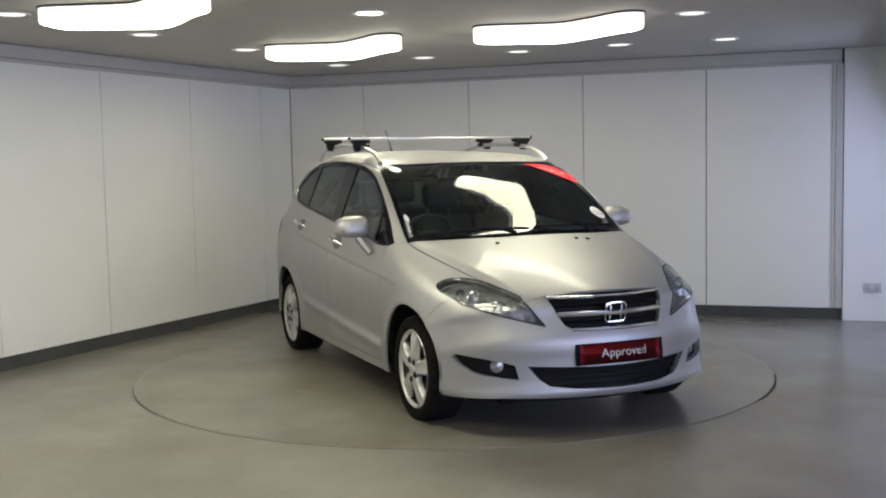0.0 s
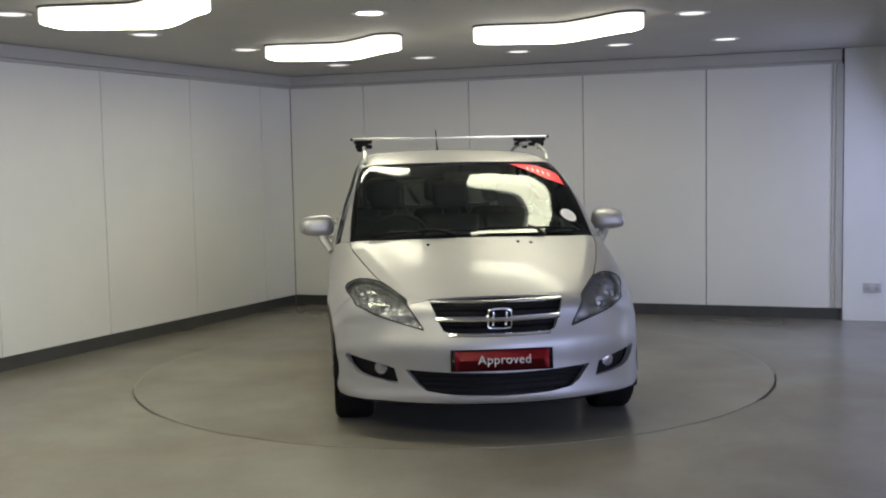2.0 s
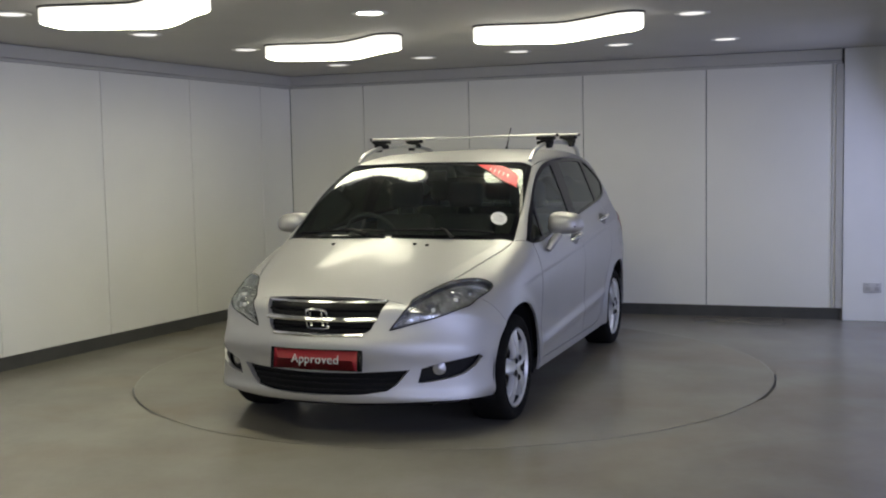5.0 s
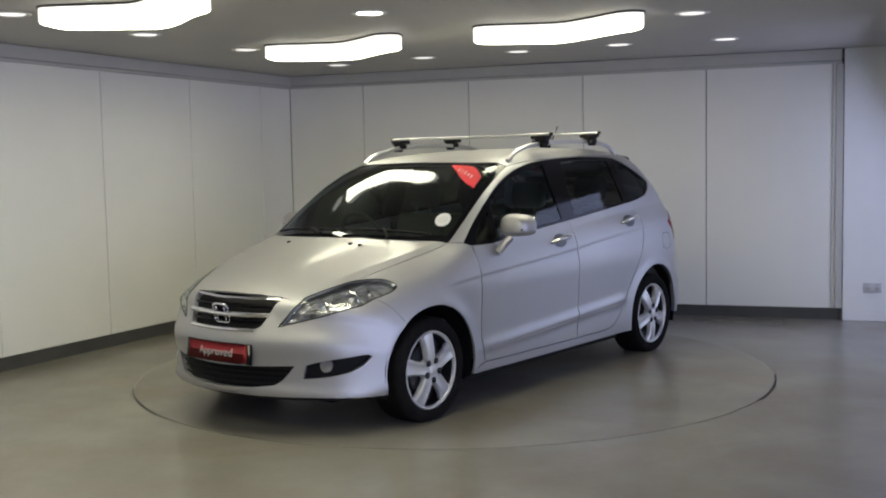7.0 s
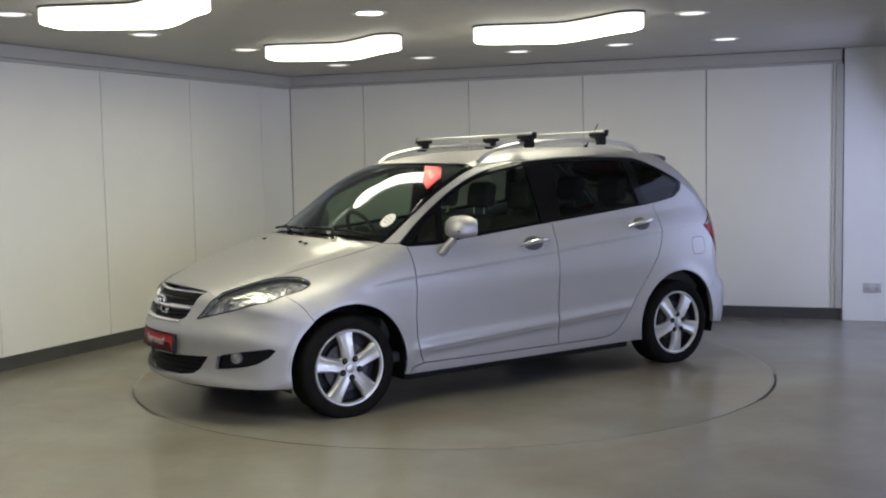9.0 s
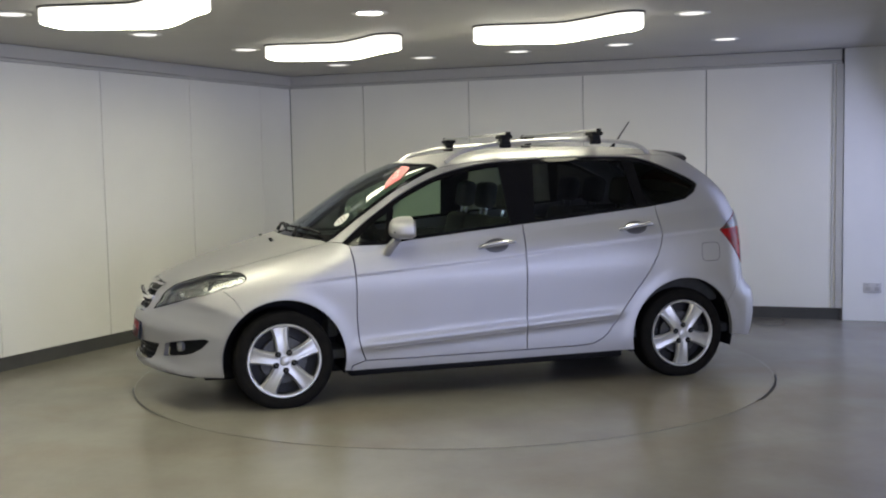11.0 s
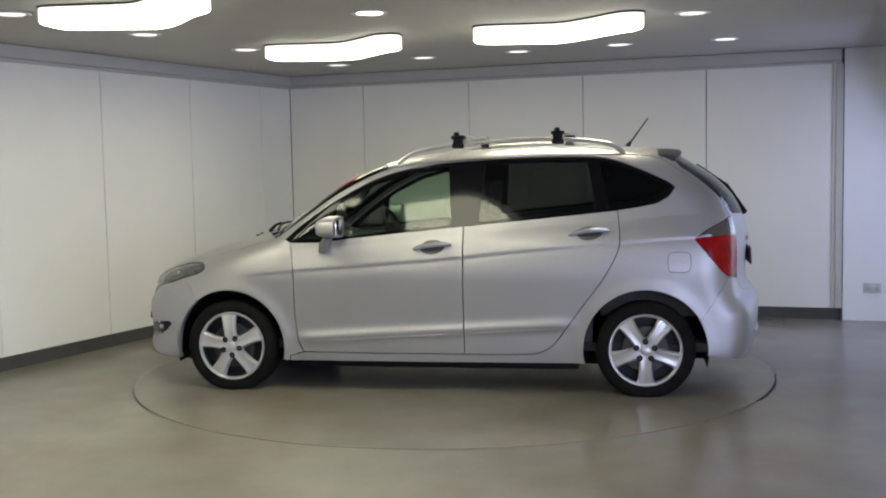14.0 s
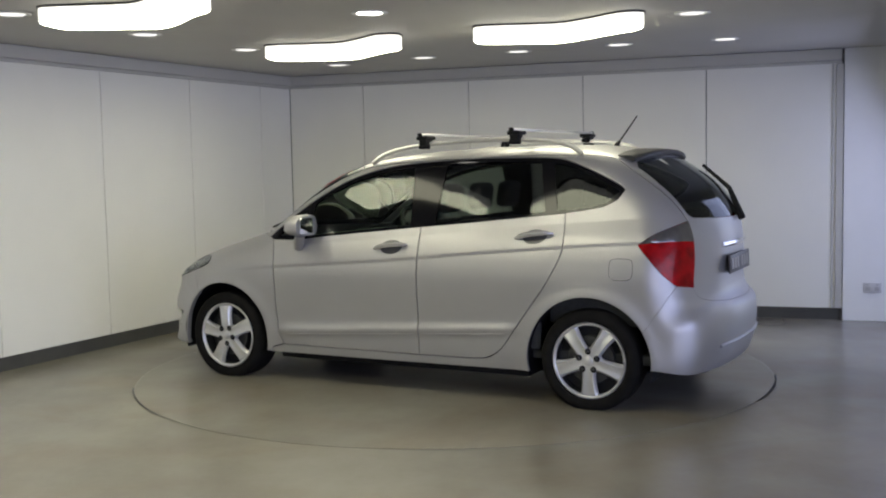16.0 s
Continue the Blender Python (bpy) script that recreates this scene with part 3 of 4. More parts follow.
DOOR_LOW2 = [(-0.217, 0.258), (-0.62, 0.262), (-0.72, 0.285), (-0.79, 0.335), (-0.867, 0.436), (-0.96, 0.565), (-1.07, 0.71), (-1.145, 0.834),
             (-1.185, 0.93), (-1.192, 1.00), (-1.178, 1.157)]


def part_of(line, x0, x1):
    """The stretch of a line of (x, z) between two x, ends interpolated."""
    q = dense(line, 0.01)
    q = q[(q[:, 0] <= max(x0, x1) + 1e-6) & (q[:, 0] >= min(x0, x1) - 1e-6)]
    return q if (q[0, 0] - q[-1, 0]) * (x0 - x1) >= 0 else q[::-1]


def build_car():
    car = new("car")
    tagged(car, "silver compact people carrier with roof bars on a turntable", "car")
    # body side: sill, rear quarter, roof edge and windscreen pillar
    ws_edge = T([(1.05, 0.757), (0.8, 0.737), (0.6, 0.712), (0.45, 0.690), (0.30, 0.662)], True)
    ditch = T([(0.30, 0.662), (-0.3, 0.650), (-1.0, 0.635), (-1.45, 0.600)], True)
    gate_edge = R([(0.622, 1.42), (0.636, 1.32), (0.628, 1.21), (0.612, 1.105)], True)
    tip = S([(-1.638, 0.980)])
    tl_top = loop(bridge(gate_edge[-1], tip[0], 9), tip)
    tl_low = S([(-1.638, 0.980), (-1.72, 0.880), (-1.79, 0.795), (-1.845, 0.738)])
    rb_seam = S([(-1.845, 0.738), (-1.76, 0.60), (-1.675, 0.475)], True)
    r_arch = S(arc(-AXLE, 0.378, 180 - 29, -13))
    sill = S([(-0.973, 0.207), (0.0, 0.203), (0.935, 0.203)])
    p = loop(ws_edge, ditch, bridge(ditch[-1], gate_edge[0], 4), gate_edge, tl_top, tl_low, rb_seam, r_arch, sill,
             S([(0.93, 0.235), (0.842, 0.262)]), S(DOOR_LOW), S(DOOR_LOW2, True), S(part_of(DLO_LOW, -1.178, -1.528)), S(DLO_TOP, True),
             bridge(S([(0.966, 0.992)])[0], ws_edge[0], 3))
    both("body_side", panel([p], (0.0, 0.85, 0.52), 0.010, 0.016, 0.0022), M_PAINT, car)
    # doors
    fd = loop(S(SHUT_F, True), S(DOOR_LOW), S([(-0.217, 0.258), (-0.217, 1.068)]), S(part_of(DLO_LOW, -0.217, 0.925)))
    rd = loop(S([(-0.217, 1.068), (-0.217, 0.258)]), S(DOOR_LOW2, True), S(part_of(DLO_LOW, -1.178, -0.217)))
    fdoor = both("front_door", panel([fd], (0, 1, 0.08), 0.011, 0.02, 0.0035), M_PAINT, car)
    rdoor = both("rear_door", panel([rd], (0, 1, 0.08), 0.011, 0.02, 0.0035), M_PAINT, car)
    # side glass inside a black surround

    front_pane = loop(S(part_of([(x, z + 0.018) for x, z in DLO_LOW], 0.66, -0.135)), S([(-0.135, 1.08), (-0.105, 1.445)]),
                      S(part_of([(x, z - 0.026) for x, z in DLO_TOP], -0.105, 0.62)), S([(0.62, 1.20), (0.66, 1.0)]))
    sail_pane = loop(S([(0.70, 0.998), (0.885, 0.998), (0.80, 1.085), (0.67, 1.168)]), S([(0.67, 1.168), (0.70, 0.998)]))
    rear_pane = loop(S(part_of([(x, z + 0.018) for x, z in DLO_LOW], -0.31, -1.045)), S([(-1.045, 1.162), (-0.985, 1.462)]),
                     S(part_of([(x, z - 0.026) for x, z in DLO_TOP], -0.985, -0.345)), S([(-0.345, 1.462), (-0.31, 1.10)]))
    qtr_pane = loop(S([(-1.125, 1.168), (-1.279, 1.186), (-1.40, 1.210), (-1.455, 1.244), (-1.495, 1.288)], True),
                    S([(-1.495, 1.288), (-1.42, 1.330), (-1.301, 1.386), (-1.16, 1.440), (-1.07, 1.456)], True), S([(-1.07, 1.456), (-1.125, 1.168)]))
    surround = loop(S(DLO_LOW), S(DLO_TOP, True))
    both("window_surround", panel([surround, front_pane, sail_pane, rear_pane, qtr_pane], (0, 0.94, 0.34), 0.04, 0.02, 0.001, lift=-0.004),
         M_GLOSSBLACK, car, "gloss black window surround and pillars")
    for nm, q, m in (("front_side_window", front_pane, M_GLASS), ("sail_window", sail_pane, M_PRIVACY), ("rear_side_window", rear_pane, M_PRIVACY),
                     ("quarter_window", qtr_pane, M_QUARTER)):
        for o in both(nm, panel([q], (0, 0.94, 0.34), 0.06, 0, 0, lift=-0.009), m, car):
            o.visible_shadow = False
    # bonnet, windscreen, roof
    hood_side = T([(1.05, 0.757), (1.20, 0.738), (1.40, 0.690), (1.55, 0.650), (1.64, 0.622), (1.72, 0.592)], True)
    hl_top_in = T([(1.72, 0.592), (1.80, 0.552), (1.88, 0.512), (1.955, 0.472)], True)
    hood_front = N([(0.47, 0.722), (0.36, 0.748), (0.2, 0.760), (0.0, 0.764)], False)
    hood_back = T([(1.255, 0.0), (1.235, 0.25), (1.165, 0.50), (1.05, 0.757)], True)
    half = loop(hood_back, hood_side, hl_top_in, hood_front)
    hb = loop(half, flip(half))
    link = panel([hb], (0.25, 0, 1), 0.018, 0.012)
    link_mesh("bonnet", link[0], link[1], M_PAINT, car, link[2])
    screen_top = T([(0.30, 0.662), (0.37, 0.45), (0.405, 0.2), (0.412, 0.0)], True)
    ws = loop(hood_back, ws_edge, screen_top)
    ws = loop(ws, flip(ws))
    ws_base = T([(1.195, 0.0), (1.175, 0.25), (1.11, 0.50), (1.0, 0.720)], True)
    ws_side = T([(1.0, 0.720), (0.8, 0.708), (0.6, 0.684), (0.45, 0.662), (0.345, 0.640)], True)
    ws_top = T([(0.345, 0.640), (0.395, 0.45), (0.43, 0.2), (0.437, 0.0)], True)
    wg = loop(ws_base, ws_side, ws_top)
    wg = loop(wg, flip(wg))
    fr = panel([ws, wg], (0.5, 0, 0.85), 0.04, 0.01, 0.001, lift=-0.003)
    link_mesh("windscreen_border", fr[0], fr[1], M_GLOSSBLACK, car, fr[2], label="black border round the windscreen")
    g = panel([wg], (0.5, 0, 0.85), 0.05, 0, 0, lift=-0.004)
    screen = link_mesh("windscreen", g[0], g[1], M_SCREEN, car, g[2], label="clear windscreen with lamp reflections")
    screen.visible_shadow = False
    roof_back = T([(-1.45, 0.600), (-1.475, 0.3), (-1.482, 0.0)], True)
    rf = loop(screen_top[::-1], ditch, roof_back)
    rf = loop(rf, flip(rf))
    r = panel([rf], (0, 0, 1), 0.06, 0.01, 0.003)
    link_mesh("roof", r[0], r[1], M_PAINT, car, r[2])
    # front wing
    hl_in = N([(0.392, 0.600), (0.430, 0.660), (0.470, 0.722)])
    hl_top_out = T([(1.72, 0.592), (1.645, 0.652), (1.580, 0.715)], True)
    hl_tip = S([(1.578, 0.826), (1.556, 0.815), (1.545, 0.798)], step=0.01)
    hl_top_side = loop(bridge(hl_top_out[-1], hl_tip[0], 3), hl_tip)
    hl_low_side = S([(1.545, 0.798), (1.560, 0.780), (1.61, 0.759), (1.70, 0.735), (1.79, 0.703)], True)
    hl_low_in = N([(0.640, 0.668), (0.600, 0.655), (0.515, 0.632), (0.392, 0.600)])
    hl_low_mid = bridge(hl_low_side[-1], hl_low_in[0], 4)
    seam = S([(1.70, 0.735), (1.63, 0.675), (1.573, 0.585)], True)
    tip_low = S([(1.545, 0.798), (1.560, 0.780), (1.61, 0.759), (1.70, 0.735)], True)
    f_arch = arc(AXLE, 0.372, 52, 193)
    f_arch_pts = S(f_arch)
    wing = loop(hood_side, hl_top_out, hl_top_side, tip_low, seam, f_arch_pts,
                S([f_arch[-1], (0.935, 0.203)]), S([(0.93, 0.235), (0.842, 0.262)]), S(SHUT_F, True)[::-1],
                S([(0.966, 0.992)]), bridge(S([(0.966, 0.992)])[0], hood_side[0], 3))
    both("front_wing", panel([wing], (0.22, 0.75, 0.62), 0.0085, 0.014, 0.003), M_PAINT, car)
    # headlights: a clear lens over a dark bowl with reflectors
    lens_loop = loop(hl_in, hl_top_in[::-1], hl_top_out, hl_top_side, hl_low_side, hl_low_mid, hl_low_in)
    d_hl = (0.78, 0.50, 0.38)
    lens = both("headlight", panel([lens_loop], d_hl, 0.04, 0.02, 0.001, lift=0.001), M_LENS, car, "clear headlight lens over chrome reflectors")
    bowl = panel([lens_loop], d_hl, 0.03, 0, -0.022, lift=-0.034)
    gasket = tube([tuple(v) for v in lens_loop] + [tuple(lens_loop[0])], 0.0036, 6, caps=False)
    m_bowl = mat("headlight_bowl", (0.78, 0.78, 0.80), 0.17, 0.8, vary=0.7, scale=20, color2=(0.14, 0.14, 0.145), bump=1.8, bump_scale=30)
    part("headlight_gasket", gasket.copy(), M_BLACK, lens[0])
    bmesh.ops.scale(gasket, verts=gasket.verts, vec=(1, -1, 1))
    part("headlight_gasket", gasket, M_BLACK, lens[1])
    for o, pz in zip(lens, (bowl, mirrored(bowl))):
        link_mesh("bowl", pz[0], pz[1], m_bowl, o, pz[2])
        o.visible_shadow = False
        sgn = 1 if o is lens[0] else -1
        for cx, cy, cz, rad in ((1.76, 0.655, 0.755, 0.046), (1.88, 0.560, 0.705, 0.036), (1.67, 0.715, 0.782, 0.024)):
            c = cast(np.array([[cx - 0.78, cy - 0.50, cz - 0.38]]), (0.78, 0.50, 0.38))[0]
            nrm = gradient(c[None])[0]
            pos = Vector(c - nrm * 0.050)
            mt = Matrix.Translation(pos) @ Vector((0.92, 0.30, 0.12)).to_track_quat("Y", "Z").to_matrix().to_4x4()
            bm = revolve([(0.001, -0.004), (rad * 0.55, 0.0), (rad * 0.9, 0.018), (rad, 0.030), (rad * 1.06, 0.028)], 24)
            bmesh.ops.transform(bm, matrix=mt, verts=bm.verts)
            bm2 = revolve([(0.001, 0.034), (rad * 0.3, 0.028), (rad * 0.32, 0.0)], 16)
            bmesh.ops.transform(bm2, matrix=mt, verts=bm2.verts)
            for b_, nm, mm in ((bm, "reflector", M_CHROME), (bm2, "bulb", M_WHITE)):
                if sgn < 0:
                    bmesh.ops.scale(b_, verts=b_.verts, vec=(1, -1, 1))
                part(nm, b_, mm, o)
    # front bumper with its openings
    COL = 0.515
    grille_r = [(0.36, 0.748), (0.352, 0.735), (0.325, 0.66), (0.295, 0.60), (0.26, 0.582), (0.15, 0.571), (0.0, 0.567)]
    bum_low = [(0.0, 0.222), (0.3, 0.222), (COL, 0.222)]
    halfb = loop(N(bum_low), N([(COL, 0.222), (COL, 0.632)]), N([(COL, 0.632), (0.392, 0.600)]), hl_in, N([(0.47, 0.722), (0.36, 0.748)]), N(grille_r))
    cen_loop = loop(halfb, flip(halfb))
    intake_h = [(0.0, 0.262), (0.25, 0.268), (0.385, 0.285), (0.43, 0.315), (0.492, 0.392), (0.25, 0.384), (0.0, 0.381)]
    ih = N(intake_h, step=0.02)
    intake_loop = loop(ih, flip(ih))
    cen = panel([cen_loop, intake_loop], (1, 0, 0), 0.018, 0.03, 0.0)
    low_side = S([(1.712, 0.212), (1.80, 0.214), (1.88, 0.218)])
    low_front = N([(0.62, 0.222), (COL, 0.222)])
    arch_low = S([(1.573, 0.585)] + arc(AXLE, 0.372, 50, -13))
    sb = loop(N([(COL, 0.222), (COL, 0.632)]), N([(COL, 0.632), (0.60, 0.655), (0.640, 0.668)]), hl_low_mid[::-1], S([(1.79, 0.703), (1.70, 0.735)]), seam, arch_low, low_side, bridge(low_side[-1], low_front[0], 4), low_front)
    fog_loop = loop(N([(0.528, 0.318), (0.548, 0.396), (0.60, 0.412), (0.68, 0.428), (0.790, 0.446), (0.804, 0.432), (0.778, 0.388), (0.738, 0.354), (0.68, 0.336), (0.60, 0.324)], step=0.02))
    sbp = panel([sb, fog_loop], (0.72, 0.69, 0), 0.018, 0.03, 0.0)
    bumper = join(cen, sbp, mirrored(sbp))
    bp = link_mesh("front_bumper", bumper[0], bumper[1], M_PAINT, car, bumper[2])
    # added black strip, set back, for the shade below the bumper's edge
    lip = N([(-0.70, 0.222), (-0.35, 0.222), (0.0, 0.222), (0.35, 0.222), (0.70, 0.222)])
    part("under_bumper_shade", tube(lip - np.array([0.065, 0, 0.006]), 0.020, 8), M_BLACK, bp, "black strip standing for the shade under the bumper")
    # intake mesh behind the lower opening
    ip = panel([intake_loop], (1, 0, 0), 0.04, 0, -0.01, lift=-0.05)
    link_mesh("intake_backing", ip[0], ip[1], M_BLACK, bp, ip[2])
    for z in (0.292, 0.318, 0.344, 0.368):
        w = 0.40 + (z - 0.292) * 0.75
        q = N([(-w, z), (0, z), (w, z)])
        part("intake_slat", tube(q - gradient(q) * 0.022, 0.0055, 6), M_BLACK, bp)
    fp = panel([fog_loop], (0.72, 0.69, 0), 0.03, 0, -0.008, lift=-0.045)
    both("fog_recess", fp, M_BLACK, bp)
    m_fog = mat("fog_lamp_glass", (0.30, 0.30, 0.31), 0.18, 0.6, vary=0.6, scale=40, color2=(0.45, 0.45, 0.46), bump=0.5, bump_scale=60)
    for sgn in (1, -1):
        c = N([(0.635, 0.385)])[0]
        nrm = gradient(c[None])[0]
        mt = Matrix.Translation(Vector(c - nrm * 0.032)) @ Vector((0.9, 0.42, 0)).to_track_quat("Y", "Z").to_matrix().to_4x4()
        bm = revolve([(0.001, 0.008), (0.018, 0.006), (0.030, 0.001), (0.035, 0.000), (0.035, -0.02)], 24)
        bmesh.ops.transform(bm, matrix=mt, verts=bm.verts)
        if sgn < 0:
            bmesh.ops.scale(bm, verts=bm.verts, vec=(1, -1, 1))
        part("fog_lamp", bm, m_fog, bp, "round fog lamp in a black recess")
    # grille: black backing, three chrome bars, badge
    gh = N(grille_r, step=0.02)
    gl = loop(gh, flip(gh))
    gl = loop(gl, N([(-0.36, 0.748), (-0.2, 0.758), (0.0, 0.762), (0.2, 0.758), (0.36, 0.748)]))
    gp = panel([gl], (1, 0, 0.2), 0.03, 0, -0.006, lift=-0.035)
    grille = link_mesh("grille", gp[0], gp[1], M_BLACK, car, gp[2], label="black grille with chrome bars and a square badge")
    for z0, w, h, nm in ((0.744, 0.350, 0.010, "upper_bar"), (0.657, 0.322, 0.019, "middle_bar"), (0.580, 0.264, 0.015, "lower_bar")):
        q = N([(-w, z0), (-w / 2, z0 - 0.001), (0, z0 - 0.002), (w / 2, z0 - 0.001), (w, z0)], True)
        part(nm, tube(q - gradient(q) * 0.004, h, 10, 0.85), M_CHROME, grille, "chrome bar")
    for z0, w in ((0.705, 0.338), (0.622, 0.300)):
        q = N([(-w, z0), (0, z0), (w, z0)])
        part("grille_slat", tube(q - gradient(q) * 0.02, 0.007, 6), M_GLOSSBLACK, grille)
    c = N([(0.0, 0.655)])[0]
    pts_ = smooth_line([(-0.056, -0.046), (-0.060, 0.0), (-0.054, 0.046), (0.0, 0.056), (0.054, 0.046), (0.060, 0.0), (0.056, -0.046), (0.0, -0.052)], 5, True)
    ring = tube([(a, 0, b) for a, b in pts_] + [(pts_[0][0], 0, pts_[0][1])], 0.006, 8)
    bpl = prism([(a * 0.97, b * 0.97) for a, b in pts_], -0.004, 0.0)
    mt = Matrix.Translation(Vector(c) + Vector((0.007, 0, 0.0))) @ pose(0, 0, 0, 0, 0, 90) @ pose(0, 0, 0, 12, 0, 0)
    bm_l = boxes(((-0.034, 0, 0.0), (0.012, 0.01, 0.080)), bevel=0.003)
    bm_r = boxes(((0.034, 0, 0.0), (0.012, 0.01, 0.080)), bevel=0.003)
    for b_, nm, m in ((ring, "badge_ring", M_CHROME), (bm_l, "badge_bar", M_CHROME), (bm_r, "badge_bar", M_CHROME)):
        bmesh.ops.transform(b_, matrix=mt, verts=b_.verts)
        part(nm, b_, m, grille, "chrome badge")
    bmesh.ops.transform(bpl, matrix=mt @ pose(0, 0.012, 0, 90, 0, 0), verts=bpl.verts)
    part("badge_plate", bpl, M_GLOSSBLACK, grille)
    # tailgate, rear window, tail lamps, rear bumper
    rb_top = R([(0.630, 0.720), (0.605, 0.668), (0.56, 0.645), (0.45, 0.625), (0.3, 0.615), (0.0, 0.612)], False)
    tl_in = R([(0.612, 1.105), (0.606, 0.98), (0.615, 0.85), (0.630, 0.720)])
    gh = loop(roof_back[::-1], ditch[-1:], bridge(ditch[-1], gate_edge[0], 4), gate_edge, tl_in, rb_top)
    gate_loop = loop(gh, flip(gh))
    rg = R([(0.0, 1.478), (0.30, 1.474), (0.52, 1.455), (0.578, 1.42), (0.600, 1.32), (0.597, 1.20), (0.585, 1.145), (0.55, 1.122), (0.30, 1.110), (0.0, 1.106)])
    rg_loop = loop(rg, flip(rg))
    tg = panel([gate_loop, rg_loop], (-0.85, 0, 0.53), 0.04, 0.012)
    gate = link_mesh("tailgate", tg[0], tg[1], M_PAINT, car, tg[2])
    g = panel([rg_loop], (-0.85, 0, 0.53), 0.05, 0.01, 0.0, lift=0.001)
    rear_glass = link_mesh("rear_window", g[0], g[1], M_PRIVACY, car, g[2], label="dark tinted rear window")
    rear_glass.visible_shadow = False
    tl_low_r = bridge(tl_low[-1], tl_in[-1], 4)
    tl = loop(tl_in[::-1], tl_top, tl_low, tl_low_r)
    lamp = panel([tl], (-0.72, 0.69, 0.05), 0.03, 0.02, 0.001, lift=0.004)
    both("tail_lamp", lamp, M_RED, car, "red tail lamp with smoked upper corner")
    upin = R([(0.606, 0.985)])
    smoke = loop(upin, R([(0.606, 0.985), (0.609, 1.05), (0.612, 1.105)]), tl_top, bridge(tip[0], upin[0], 8))
    both("lamp_upper", panel([smoke], (-0.72, 0.69, 0.05), 0.03, 0.006, 0.002, lift=0.006), M_SMOKE, car, "smoked upper corner of the tail lamp")
    rcol = 0.56
    rb_low = [(0.0, 0.225), (0.3, 0.226), (rcol, 0.23)]
    hb_ = loop(R(rb_low), R([(rcol, 0.23), (rcol, 0.645)]), R([(rcol, 0.645), (0.45, 0.625), (0.3, 0.615), (0.0, 0.612)]))
    cen_r = panel([loop(hb_, flip(hb_))], (-1, 0, 0), 0.04, 0.03, 0.0)
    low_s = S([(-1.715, 0.262), (-1.80, 0.250), (-1.86, 0.240)])
    low_r = R([(0.66, 0.232), (rcol, 0.23)])
    sr = loop(R([(rcol, 0.23), (rcol, 0.645)]), R([(rcol, 0.645), (0.605, 0.668), (0.630, 0.720)]), tl_low_r[::-1], rb_seam, S(arc(-AXLE, 0.378, 151, 184)),
              low_s, bridge(low_s[-1], low_r[0], 4), low_r)
    srp = panel([sr], (-0.72, 0.69, 0), 0.035, 0.03, 0.0)
    rb = join(cen_r, srp, mirrored(srp))
    rear_b = link_mesh("rear_bumper", rb[0], rb[1], M_PAINT, car, rb[2])
    # rear spoiler
    bm = bmesh.new()
    rows = []
    for k in range(25):
        y = -0.56 + 1.12 * k / 24
        e = 0.05 * (y / 0.56) ** 4
        zc = cast(np.array([[-1.44, y, 0.5]]), (0, 0, 1))[0][2]
        rows.append([bm.verts.new(v) for v in ((-1.43, y, zc + 0.004), (-1.51, y, zc + 0.002), (-1.580 + e, y, zc - 0.006), (-1.590 + e, y, zc - 0.018),
                                               (-1.582 + e, y, zc - 0.034), (-1.53 + e, y, zc - 0.058), (-1.49, y, zc - 0.058))])
    for a, b in zip(rows, rows[1:]):
        for k in range(6):
            bm.faces.new((a[k], a[k + 1], b[k + 1], b[k]))
    for r_ in (rows[0], rows[-1]):
        bm.faces.new(r_)
    part("rear_spoiler", bm, mat("spoiler_dark", (0.022, 0.022, 0.024), 0.45, coat=0.1, vary=0.2, scale=10), car, "dark roof spoiler over the rear window")
    return car, fdoor, rdoor, bp, gate, rear_b


def lay(path, lift):
    """A line on the body, lifted off it along its slope."""
    return path + gradient(path) * lift


